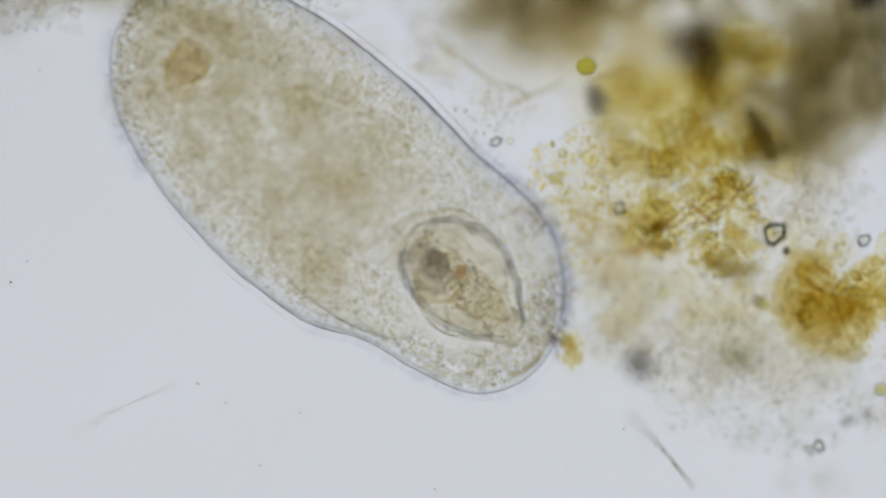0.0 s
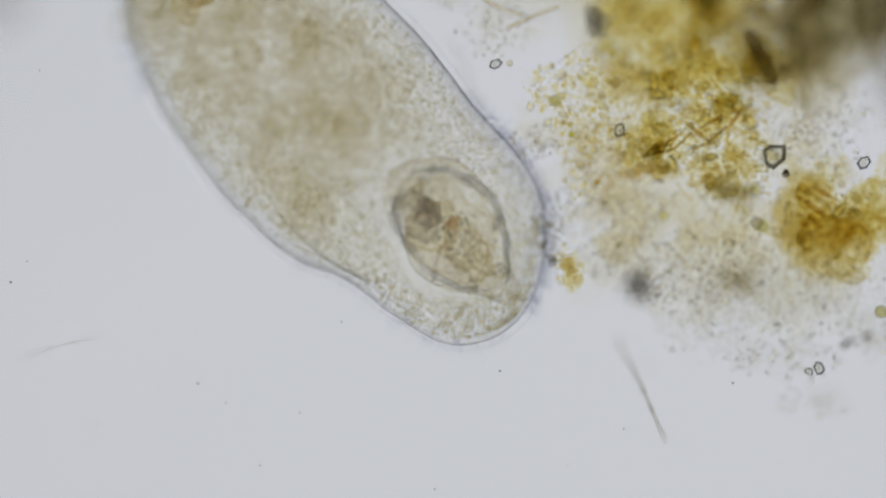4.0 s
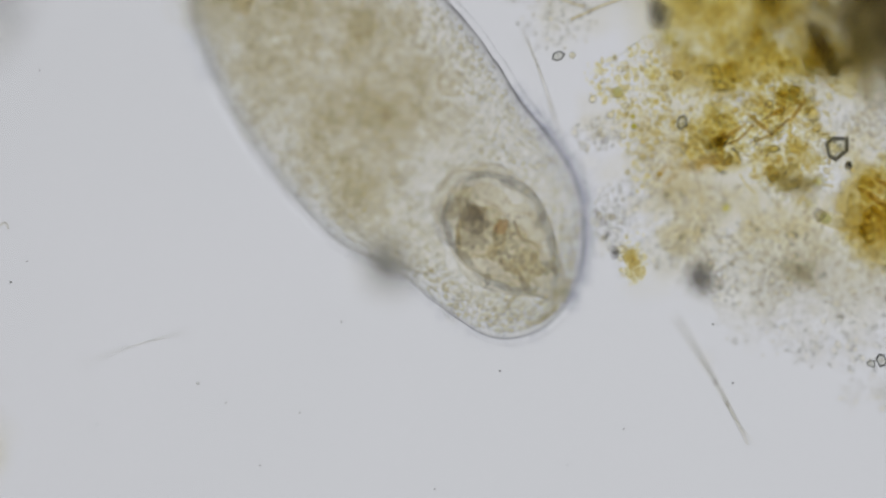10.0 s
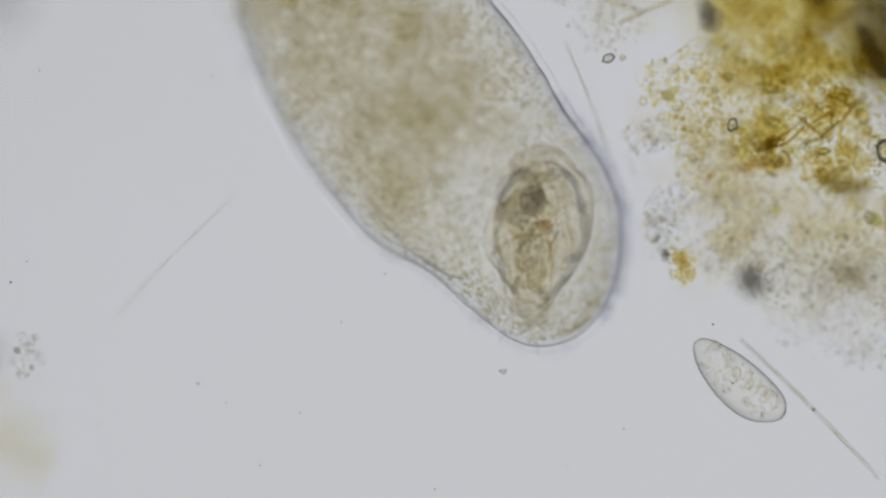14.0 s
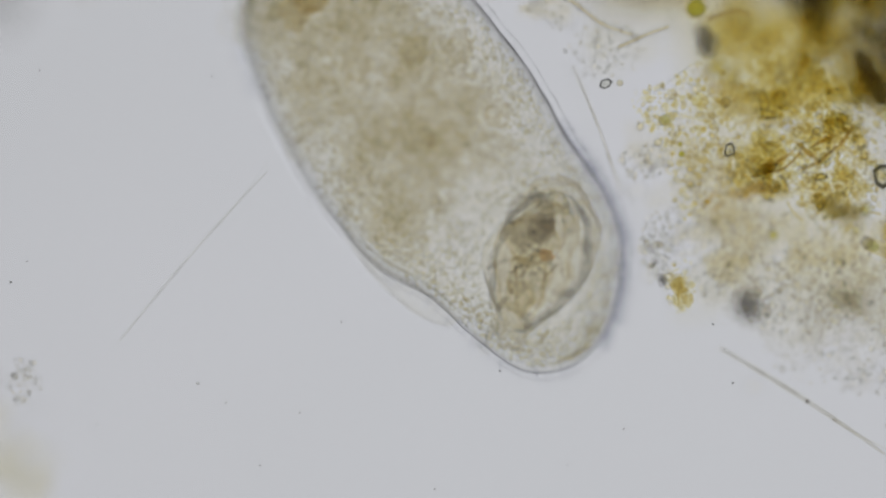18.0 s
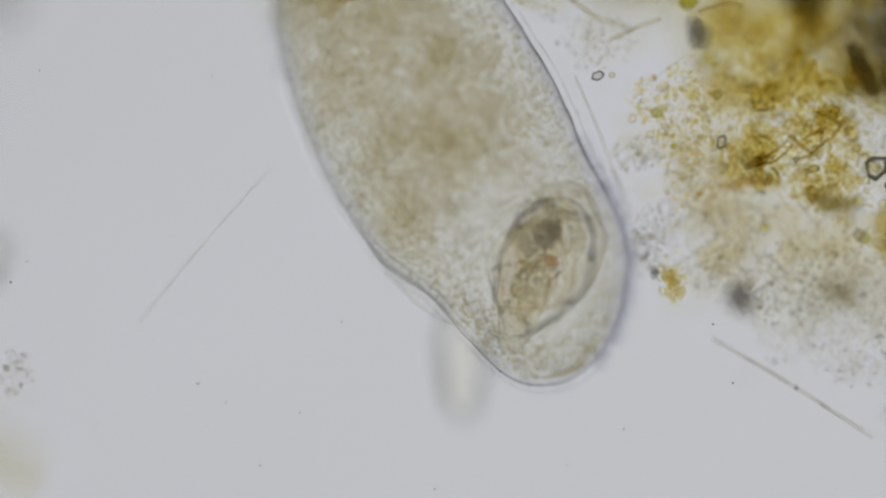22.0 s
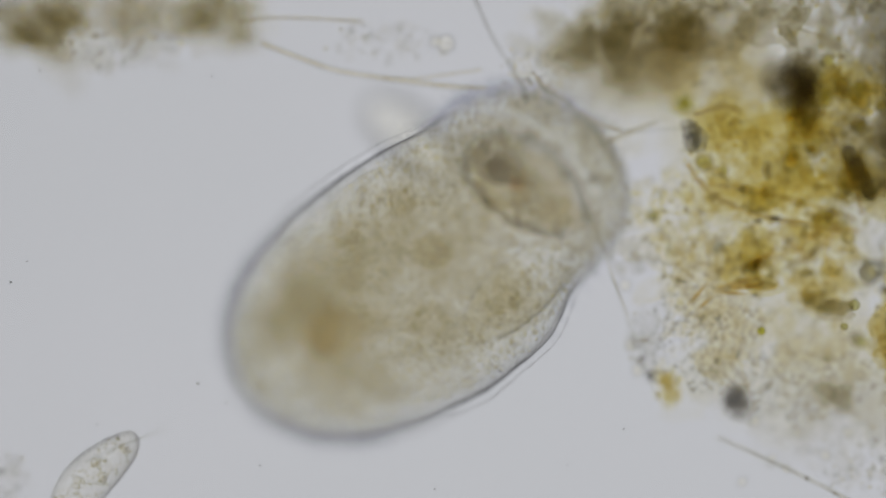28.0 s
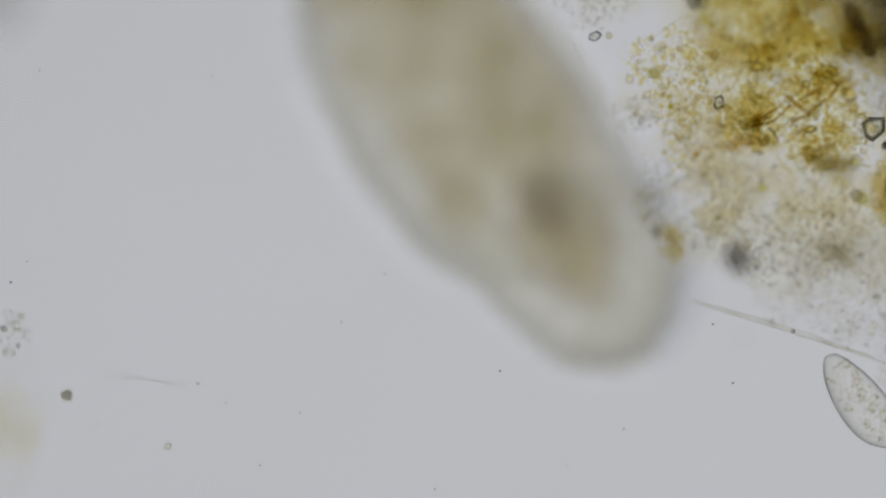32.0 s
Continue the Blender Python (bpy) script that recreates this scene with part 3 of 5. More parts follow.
# soft masses out of focus
clump(30, 1220, 330, 240, 200, "mucus", "pale yellowish slimy film of detritus", 34, 90, 0, z=-0.45, thick=0.12, singles=0)
clump(31, 1300, 590, 260, 130, "mucus", "pale greyish slimy film of detritus", 30, 80, 0, z=-0.4, thick=0.12, singles=0)
clump(32, 1150, 90, 330, 110, "mucus", "pale brownish slimy film of detritus", 34, 90, 0, z=-0.45, thick=0.12, singles=0)
clump(66, 1080, 380, 120, 130, "tan", "pale yellowish slimy film under golden grains", 24, 60, 0, z=-0.22, thick=0.08, singles=0)
clump(67, 1400, 300, 120, 70, "mucus", "pale greyish slimy film of detritus", 16, 70, 0, z=-0.3, thick=0.08, singles=0)
clump(10, 1525, 125, 95, 150, "umber", "dark brown thick heap of detritus", 23, 66, 60, z=-0.35, thick=0.12)
clump(11, 1390, 70, 160, 90, "umber", "brownish blurred heap of detritus", 14, 60, 60, z=-0.4, thick=0.1)
clump(12, 880, 10, 120, 75, "umber", "brownish blurred heap of detritus", 14, 56, 60, z=-0.45, thick=0.08)
clump(13, 1090, 60, 110, 80, "tan", "pale brown fluffy heap of detritus", 24, 46, 100, z=-0.26, **PALE)
clump(16, -120, -20, 100, 55, "umber", "brown blurred heap of detritus above the open water", 15, 46, 60, z=-0.5)
clump(17, 200, -40, 120, 45, "umber", "brown blurred heap of detritus above the open water", 13, 46, 60, z=-0.5)
clump(18, 45, 15, 90, 40, "grey", "pale grey granular heap of detritus", 10, 30, 240, **PALE)
clump(19, -165, 905, 60, 130, "mucus", "pale tan loose heap of detritus", 18, 50, 90, z=-0.4, **PALE)
clump(34, -150, 775, 26, 40, "grey", "pale grains gathered in open water", 5, 16, 60, **PALE)
clump(49, 1430, 195, 55, 90, "umber", "dark brown blurred heap of detritus", 22, 48, 40, z=-0.42, thick=0.1)
clump(50, 1330, 235, 120, 75, "umber", "brown blurred heap of detritus under the golden flakes", 9, 46, 40, z=-0.36, thick=0.1)
clump(51, 1310, 15, 110, 70, "umber", "dark brown thick heap of detritus", 10, 50, 60, z=-0.26, thick=0.1)
clump(52, 1310, 145, 85, 26, "umber", "brown blurred strip of detritus", 11, 34, 20, z=-0.3, thick=0.05)
clump(46, 1330, -45, 230, 50, "umber", "brown thick heap of detritus above the rest", 15, 52, 120, z=-0.22)
clump(47, 1040, -40, 150, 50, "umber", "brown thick heap of detritus above the rest", 16, 52, 120, z=-0.3)
clump(48, 1320, 110, 120, 60, "gold", "olive-golden flaky heap of detritus", 22, 44, 140, z=-0.15)
clump(73, 950, 10, 110, 85, "haze", "grey-brown blurred thick heap of detritus", 30, 62, 0, z=-0.6, thick=0.12, singles=0)
clump(74, 1080, 0, 130, 90, "haze", "olive-grey blurred heap of detritus", 22, 66, 0, z=-0.6, thick=0.12, singles=0)
clump(75, 1330, 120, 130, 80, "haze", "olive-grey blurred heap of detritus behind the oval lump", 10, 62, 0, z=-0.6, thick=0.1, singles=0)
clump(76, 20, -25, 230, 55, "haze", "pale brown wide heap of detritus above the open water", 40, 52, 160, z=-0.4, thick=0.1)
clump(77, 1440, 200, 62, 110, "umber", "dark grey-brown thick heap of detritus", 15, 60, 0, z=-0.5, thick=0.1, singles=0)
clump(78, 1200, 160, 120, 45, "gold", "soft golden-brown heap of detritus", 22, 50, 60, z=-0.3, thick=0.1, singles=0)
# golden masses
clump(1, 1150, 235, 120, 78, "gold", "golden-brown flaky heap of detritus", 36, 44, 260, z=-0.06, thick=0.16)
clump(9, 1290, 225, 110, 75, "gold", "golden-brown flaky heap of detritus", 31, 42, 260, z=-0.06, thick=0.16)
clump(2, 1285, 405, 66, 85, "amber", "dense amber clump of detritus", 19, 32, 200)
clump(33, 1250, 340, 70, 40, "gold", "loose golden flakes of detritus", 11, 26, 160)
clump(3, 1150, 400, 60, 40, "gold", "small golden clump of detritus", 15, 28, 160)
clump(4, 1475, 530, 85, 95, "amber", "dense amber-brown clump of detritus", 44, 40, 140, z=-0.08, thick=0.14)
clump(35, 1560, 520, 60, 70, "gold", "golden-brown flaky heap of detritus", 16, 36, 100)
# glassy flakes that catch the light
clump(61, 1165, 395, 85, 55, "gold_glass", "glassy golden flakes of detritus with dark edges", 26, 15, 170, thick=0.05)
clump(62, 1290, 400, 80, 95, "gold_glass", "glassy golden flakes of detritus with dark edges", 36, 15, 170, thick=0.05)
clump(63, 1240, 290, 130, 60, "gold_glass", "glassy golden flakes of detritus with dark edges", 30, 16, 170, thick=0.06)
clump(64, 1470, 525, 80, 90, "gold_glass", "glassy amber flakes of detritus with dark edges", 26, 16, 170, thick=0.05)
clump(65, 1040, 330, 60, 90, "gold_glass", "small glassy golden flakes along the rim", 22, 9, 170, thick=0.04)
# pale masses
clump(5, 1090, 520, 85, 110, "tan", "pale tan loose heap of detritus", 34, 48, 180, z=-0.1, **PALE)
clump(6, 1300, 660, 160, 100, "grey", "pale grey loose granular detritus", 30, 44, 380, **PALE)
clump(36, 1480, 690, 110, 90, "grey", "pale grey loose granular detritus", 22, 44, 260, **PALE)
clump(37, 1270, 540, 130, 60, "tan", "pale yellowish loose granular detritus", 24, 46, 180, **PALE)
clump(7, 1130, 635, 70, 45, "grey", "pale grey granular heap of detritus", 14, 26, 80, **PALE)
clump(14, 1440, 340, 110, 50, "grey", "pale grey loose granular detritus", 18, 40, 220, **PALE)
clump(38, 1430, 410, 90, 40, "tan", "pale tan loose granular detritus", 10, 36, 120, **PALE)
clump(70, 1075, 500, 90, 120, "grey", "pale fine grains on loose tan detritus", 5, 24, 650, z=-0.09, thick=0.03, **PALE)
clump(71, 1240, 610, 130, 60, "grey", "pale fine grains on loose grey detritus", 5, 24, 420, z=-0.06, thick=0.03, **PALE)
# grains at the rim
clump(8, 1010, 295, 75, 45, "tan", "golden grains scattered over pale detritus", 10, 22, 200, singles=12)
clump(15, 1035, 400, 45, 80, "tan", "golden grains along the rim of the detritus", 12, 24, 120, singles=10)
clump(39, 1012, 605, 24, 46, "gold", "small golden clump at the rim", 4, 14, 36, singles=8)
clump(68, 970, 540, 26, 54, "grey", "pale grains strung along the rim of the detritus", 5, 14, 170, singles=26, **PALE)
clump(40, 880, 190, 60, 40, "grey", "pale grains beside the detritus", 4, 16, 110, singles=12, **PALE)
clump(41, 950, 390, 40, 30, "grey", "pale grains beside the detritus", 4, 16, 110, singles=8, **PALE)
clump(42, 1380, 775, 90, 30, "grey", "pale grains under the detritus", 8, 26, 120, z=-0.1, **PALE)
clump(43, 1440, 850, 60, 30, "grey", "faint pale flakes in open water", 8, 26, 30, z=-0.15, **PALE)
clump(44, 510, 5, 90, 32, "grey", "pale grains in a loose string", 4, 16, 160, **PALE)
clump(45, 780, 80, 60, 70, "tan", "pale brown loose detritus", 12, 30, 160, z=-0.1, **PALE)


# ---- single finds in the detritus ----
def capsule_mesh(name, length, width, mat, waist=0.0):
    n = 18
    path, radii = [], []
    for i in range(n + 1):
        u = -1 + 2 * i / n
        path.append((u * length / 2, 0, 0))
        radii.append(max(width / 2 * (1 - abs(u) ** 5) ** 0.5 * (1 - waist * (1 - u * u)), width * 0.03))
    return tube(name, path, radii, MAT[mat], 14)


def at(x, y, z=0.0, turn=0.0):
    """turn: degrees anticlockwise."""
    return Matrix.Translation(plan(x, y, z)) @ pose(0, 0, 0, 0, 0, turn)


def rod():
    top = thing("brown_rod", "dark brown rod-shaped algal cell lying in the detritus", "algal rod", at(1350, 240, -0.09, -62))
    part("sheath", capsule_mesh("sheath", 0.122, 0.036, "umber"), top, "brownish clear sheath")
    part("content", capsule_mesh("content", 0.110, 0.027, "rod_dark"), top, "dark cell content")
    for k in range(4):
        part("granule", lump_mesh("granule", 200 + k, MAT["smoke2"], 3, 0.5, 1.8, 1, 1.3, 0.2), top, "dark granule", Matrix.LocRotScale((-0.038 + 0.025 * k, 0.004 * (k % 3 - 1), 0), None, (0.012, 0.009, 0.008)))


def cylinder_cell():
    top = thing("cylinder_cell", "short greenish-grey cylindrical cell beside the amber clump", "algal cell", at(1364, 543, 0, -20))
    part("wall", capsule_mesh("wall", 0.066, 0.026, "amber"), top, "brownish cell wall")
    part("end_cap", lump_mesh("end_cap", 212, MAT["smoke2"], 3, 0.4), top, "dark rounded end", Matrix.LocRotScale((-0.026, 0.001, 0), None, (0.011, 0.012, 0.010)))
    part("content", lump_mesh("content", 210, MAT["leafy"], 3, 0.3), top, "olive content", Matrix.LocRotScale((-0.014, 0, 0), None, (0.011, 0.009, 0.008)))
    part("content", lump_mesh("content", 211, MAT["umber"], 3, 0.3), top, "brown content", Matrix.LocRotScale((0.012, 0, 0), None, (0.013, 0.009, 0.008)))


def crystal_thing(x, y, s, seed, label):
    """A thick tablet with bevelled sides."""
    top = thing("crystal", label, "crystal", at(x, y, 0, seed * 40), group="crystals")
    rng = np.random.default_rng(seed)
    n = 6
    turns = [2 * math.pi * (k + rng.uniform(-0.22, 0.22)) / n for k in range(n)]
    reach = [s / 1000 * rng.uniform(0.82, 1.12) for _ in turns]

    def tablet(name, mat, grow):
        v = []
        for z, w in ((-0.55, 0.66), (-0.22, 1.0), (0.22, 1.0), (0.55, 0.62)):
            v += [(r * w * grow * math.cos(g), 0.8 * r * w * grow * math.sin(g), z * grow * s / 1000) for g, r in zip(turns, reach)]
        f = [tuple(range(n))[::-1], tuple(range(3 * n, 4 * n))]
        f += [(i * n + k, i * n + (k + 1) % n, (i + 1) * n + (k + 1) % n, (i + 1) * n + k) for i in range(3) for k in range(n)]
        part(name, solid_mesh(name, np.array(v), f, MAT[mat], smooth=False), top, "" if name == "shell" else "greyish inner facet")

    tablet("shell", "crystal", 1.0)
    tablet("core", "pale_grain", 0.42)


def round_cell(x, y, s, mat, label, z=0.0, seed=1):
    top = thing("round_cell", label, "algal cell", at(x, y, z), group="round cells")
    part("wall", solid_mesh("wall", BASE[3][0] * s / 1000, BASE[3][1], MAT["gold_bead"]), top, "clear round wall")
    part("content", lump_mesh("content", 220 + seed, MAT[mat], 3, 0.45, 1.8, 1, 1, 0.2), top, "", Matrix.LocRotScale((0, 0, 0), None, (s * 0.00075,) * 3))


def dark_lump(x, y, sx, sy, mat, label, z=0.0, seed=1, n=5):
    rng = np.random.default_rng(seed)
    top = thing("dark_lump", label, "detritus lump", at(x, y, z), group="dark lumps")
    for k in range(n):
        s = rng.uniform(0.5, 0.8) if n < 7 else rng.uniform(0.22, 0.55)
        part("lobe", lump_mesh("lobe", 230 + seed * 10 + k, MAT[mat], 3, 0.45, 1.8), top, "",
             Matrix.LocRotScale((rng.uniform(-0.6, 0.6) * sx / 1000, rng.uniform(-0.6, 0.6) * sy / 1000, rng.uniform(-0.01, 0.01)), None, (s * sx / 1000, s * sy / 1000, s * sx / 1000)))


def spindle(x, y, length, width, turn, z=0.0):
    top = thing("diatom", "narrow amber spindle-shaped diatom in the detritus", "diatom", at(x, y, z, turn), group="spindle diatoms")
    n = 12
    r = [max(width / 2000 * math.sin(math.pi * i / n) ** 0.7, 0.0002) for i in range(n + 1)]
    part("valve", tube("valve", [((i / n - 0.5) * length / 1000, 0, 0) for i in range(n + 1)], r, MAT["orange_rod"], 8), top)
    part("chloroplast", lump_mesh("chloroplast", int(x) % 17, MAT["orange_rod"], 2, 0.3), top, "", Matrix.LocRotScale((0, 0, 0), None, (length / 4200, width / 2800, width / 2800)))


def filament(points, thick, label, mat="faint", z=0.0, knots=0):
    top = thing("filament", label, "filament", group="filaments")
    pts = [plan(x, y, z) for x, y in points]
    path = []
    for i in range(len(pts) - 1):
        a, b, c, d = pts[max(i - 1, 0)], pts[i], pts[i + 1], pts[min(i + 2, len(pts) - 1)]
        for k in range(8):
            t = k / 8
            path.append(0.5 * ((2 * b) + (c - a) * t + (2 * a - 5 * b + 4 * c - d) * t * t + (3 * b - a - 3 * c + d) * t ** 3))
    path.append(pts[-1])
    part("strand", tube("strand", path, [thick / 1000] * len(path), MAT[mat], 6), top)
    for k in range(knots):
        part("bead", solid_mesh("bead", BASE[1][0] * thick / 680, BASE[1][1], MAT["smoke2"]), top, "", Matrix.Translation(path[int((k + 0.5) * len(path) / knots)]))


rod()
cylinder_cell()
crystal_thing(1370, 414, 27, 1, "large clear angular crystal in the detritus")
crystal_thing(1097, 368, 15, 2, "small clear ring-like crystal on the detritus")
crystal_thing(1450, 790, 14, 3, "small pale angular crystal in open water")
crystal_thing(1432, 796, 9, 4, "small pale angular crystal in open water")
crystal_thing(877, 252, 13, 5, "small clear angular crystal beside the detritus")
crystal_thing(1530, 425, 15, 6, "small clear angular crystal in the detritus")
round_cell(1038, 117, 18, "green", "bright yellow-green round algal cell", 0.08, 1)
round_cell(903, 250, 6, "pale_grain", "greyish round cell with a clear rim", 0.0, 2)
round_cell(983, 316, 11, "leafy", "dark olive round cell in golden grains", 0.0, 3)
round_cell(1012, 376, 6, "green", "tiny bright yellow-green round cell", 0.0, 4)
round_cell(1010, 358, 4, "green", "tiny bright yellow-green round cell", 0.0, 5)
round_cell(1090, 284, 9, "umber", "small brown round cell in the detritus", 0.0, 6)
round_cell(1560, 690, 12, "leafy", "olive round cell in pale detritus", 0.0, 7)
round_cell(1066, 308, 7, "umber", "small brown round cell in the detritus", 0.0, 8)
dark_lump(1229, 91, 58, 76, "dark_oval", "large dark oval lump in the detritus", -0.3, 1, 16)
dark_lump(1385, 262, 20, 18, "umber", "small dark brown lump beside the rod", -0.06, 2, 3)
dark_lump(1395, 445, 9, 9, "dark_brown", "small black grain beside the crystal", 0.0, 3, 3)
dark_lump(1127, 650, 32, 32, "smoke2", "ragged dark grey lump in pale detritus", -0.24, 4, 9)
dark_lump(1305, 640, 38, 38, "umber", "soft olive-brown lump in pale detritus", -0.24, 5, 8)
dark_lump(1502, 744, 15, 12, "smoke", "small dark grey lump of a pair", -0.06, 6, 3)
dark_lump(1533, 733, 13, 12, "smoke", "small dark grey lump of a pair", -0.06, 7, 3)
dark_lump(1054, 175, 22, 34, "smoke2", "dark brown ragged flake beside the green cell", -0.09, 8, 5)
dark_lump(1160, 405, 24, 14, "umber", "dark brown spot in the golden clump", -0.03, 9, 3)
dark_lump(976, 599, 9, 11, "smoke2", "small dark grain at the rim of the detritus", -0.02, 21, 3)
dark_lump(963, 570, 7, 8, "smoke2", "small dark grain at the rim of the detritus", -0.02, 22, 3)
dark_lump(1004, 600, 19, 22, "amber", "small amber lump at the rim of the detritus", 0.0, 23, 4)
dark_lump(1540, 8, 26, 24, "soot", "dark lump at the rim of the brown heap", -0.2, 10, 4)
dark_lump(1014, 624, 18, 20, "amber", "small amber lump at the rim of the detritus", 0.0, 11, 4)
for i, (x, y, ln, w, a) in enumerate(((1138, 441, 92, 14, 4), (1145, 430, 70, 9, 12), (1120, 452, 60, 8, -6), (1062, 455, 56, 7, 48), (1076, 470, 40, 6, 40), (1170, 395, 70, 9, 28),
                                      (1190, 385, 60, 7, 36), (1235, 372, 66, 9, -40), (1262, 352, 50, 8, 30), (1440, 505, 84, 13, -35), (1460, 480, 60, 10, -28), (1300, 350, 60, 8, 55))):
    spindle(x, y, ln, w, a, -0.09 if i < 6 else 0.0)
filament(((770, 60), (795, 92), (825, 110), (871, 145), (926, 165)), 3.6, "golden curved filament beside the detritus", "gold_line", -0.05)
filament(((900, 187), (925, 176), (956, 162), (990, 150)), 3.4, "golden curved filament beside the detritus", "gold_line", -0.03)
filament(((1056, 138), (1085, 128), (1113, 122), (1135, 130)), 3.0, "brown filament beside the green cell", "strand", -0.05)
filament(((982, 80), (990, 120), (1002, 165)), 2.4, "short thin filament beside the green cell", "faint", 0.12)
filament(((1035, 142), (1100, 136), (1165, 142)), 2.4, "short thin filament beside the green cell", "faint", 0.12)
filament(((812, 212), (850, 330), (880, 420)), 2.2, "straight colourless filament along the detritus", "faint", -0.24)
filament(((668, -70), (700, 0), (748, 80), (760, 120)), 3.0, "thin beaded filament above the open water", "faint", -0.2, 24)
filament(((290, 10), (362, 38), (429, 60), (518, 74), (613, 86), (690, 92)), 3.6, "curved golden filament above the open water", "gold_line", -0.2)
filament(((250, -28), (300, -34), (380, -33), (470, -28)), 2.4, "thin golden filament through pale grains", "gold_line", -0.04)
filament(((505, 71), (560, 74), (613, 67), (680, 58)), 2.0, "thin golden side branch above the open water", "gold_line", -0.2)
filament(((1302, 174), (1329, 235), (1356, 316)), 3.4, "brownish edge strand of the golden heap", "strand", -0.2)
filament(((1060, 252), (1086, 262), (1154, 269), (1255, 296), (1343, 323)), 2.8, "brownish edge strand of the golden heap", "strand", -0.2)
filament(((1040, 205), (1100, 186), (1180, 176), (1290, 172)), 2.4, "brownish edge strand of the golden heap", "amber", -0.2)
filament(((1160, 411), (1195, 400), (1224, 372)), 2.4, "dark brown plant strand in the golden clump", "strand", 0.0)
filament(((1224, 404), (1258, 388), (1287, 361)), 2.6, "dark brown plant strand in the golden clump", "strand", 0.0)
filament(((1336, 412), (1340, 398), (1336, 383)), 2.6, "dark brown plant strand beside the crystal", "umber", 0.0)
filament(((1140, 310), (1120, 342), (1100, 350)), 2.0, "brown plant strand under the golden heap", "amber", 0.0)
dark_lump(1287, 470, 46, 24, "umber", "brown shadowy lump under the amber clump", -0.15, 12, 5)
dark_lump(1160, 442, 40, 16, "amber", "brown shadowy lump under the golden clump", -0.13, 13, 4)
dark_lump(1187, 239, 9, 19, "umber", "short olive-brown rod in the golden heap", -0.19, 14, 3)
dark_lump(866, -8, 13, 17, "umber", "brown oval cell in pale detritus", -0.19, 15, 3)
dark_lump(1113, 249, 9, 8, "umber", "small brown cell in a row", -0.19, 16, 2)
dark_lump(1147, 268, 11, 9, "umber", "small brown cell in a row", -0.19, 17, 3)
dark_lump(1187, 278, 16, 9, "umber", "long brown cell in a row", -0.19, 18, 3)
dark_lump(1195, 322, 16, 6, "soot", "dark knot on the edge strand", -0.19, 19, 2)
dark_lump(1172, 323, 8, 5, "soot", "dark knot on the edge strand", -0.19, 20, 2)
filament(((1040, 210), (1000, 240), (960, 270)), 2.4, "thin colourless filament among golden grains", "faint", 0.0)
filament(((1030, 205), (1080, 178), (1172, 160)), 2.6, "brownish edge strand of the golden heap", "umber", -0.2)
filament(((1045, 225), (1085, 275), (1182, 318), (1352, 345)), 4.2, "brownish edge strand of the golden heap", "strand", -0.2)
filament(((762, 140), (850, 158), (940, 166), (1050, 160), (1160, 150)), 1.8, "fine beaded filament across the detritus", "faint", -0.2, 60)
filament(((905, 415), (930, 470), (960, 560), (990, 640)), 1.8, "fine colourless filament along the rim of the detritus", "faint", -0.1)
for i, (x, y, s, mat) in enumerate(((1075, 222, 15, "leafy"), (1108, 236, 9, "leafy"), (1290, 112, 12, "leafy"), (1345, 150, 13, "umber"), (1352, 160, 12, "leafy"), (1340, 474, 11, "leafy"),
                                    (1322, 512, 8, "leafy"), (1175, 520, 8, "green"), (1270, 200, 13, "umber"), (1230, 210, 10, "umber"), (1318, 86, 14, "umber"), (1295, 43, 13, "leafy"), (1319, 102, 11, "umber"), (1349, 88, 11, "leafy"), (1356, 118, 12, "umber"), (1390, 121, 12, "leafy"),
                                    (1262, 196, 9, "umber"), (1228, 222, 14, "gold"), (1289, 98, 12, "leafy"))):
    round_cell(x, y, s, mat, "olive round algal cell in the detritus" if mat != "umber" else "brown round cell in the golden heap", -0.2 if y < 240 else -0.1, 20 + i)


def clear_cell(x, y, s, z=0.0, wall="pale_bead"):
    top = thing("clear_cell", "clear round cell with a thin dark rim", "clear cell", at(x, y, z), group="clear cells")
    part("wall", solid_mesh("wall", BASE[3][0] * s / 1000, BASE[3][1], MAT[wall]), top)
    part("content", lump_mesh("content", int(x) % 31, MAT["pale_grain"], 2, 0.3), top, "", Matrix.LocRotScale((s * 0.0003, 0, 0), None, (s * 0.0004,) * 3))


for x, y, s in ((618, 11, 15), (600, 8, 10), (935, 439, 10), (945, 545, 9), (957, 590, 10), (1017, 262, 8), (1142, 787, 8), (1195, 745, 7), (1220, 765, 6), (1165, 680, 9), (1240, 700, 8),
                (1290, 740, 9), (1330, 700, 8), (1170, 560, 9), (1400, 640, 9), (1420, 720, 8), (1480, 660, 10), (1350, 600, 8), (1210, 590, 7), (1455, 610, 8)):
    clear_cell(x, y, s, -0.21)

clear_cell(1339, 299, 38, -0.13, "sac")
clear_cell(1363, 416, 15, -0.1, "gold_bead")
clear_cell(1330, 355, 12, -0.1, "gold_bead")
rng_strand = np.random.default_rng(77)
for k in range(20):
    x, y = (rng_strand.uniform(1060, 1350), rng_strand.uniform(320, 440)) if k < 14 else (rng_strand.uniform(1100, 1500), rng_strand.uniform(180, 560))
    a, ln = rng_strand.uniform(0, 6.28), rng_strand.uniform(8, 22)
    c = rng_strand.uniform(-0.5, 0.5)
    pts = [(x - ln * math.cos(a), y - ln * math.sin(a)), (x, y), (x + ln * math.cos(a + c), y + ln * math.sin(a + c))]
    filament(pts, rng_strand.uniform(1.4, 3.2), "short brown plant strand in the detritus", "amber", rng_strand.uniform(-0.05, 0.04))


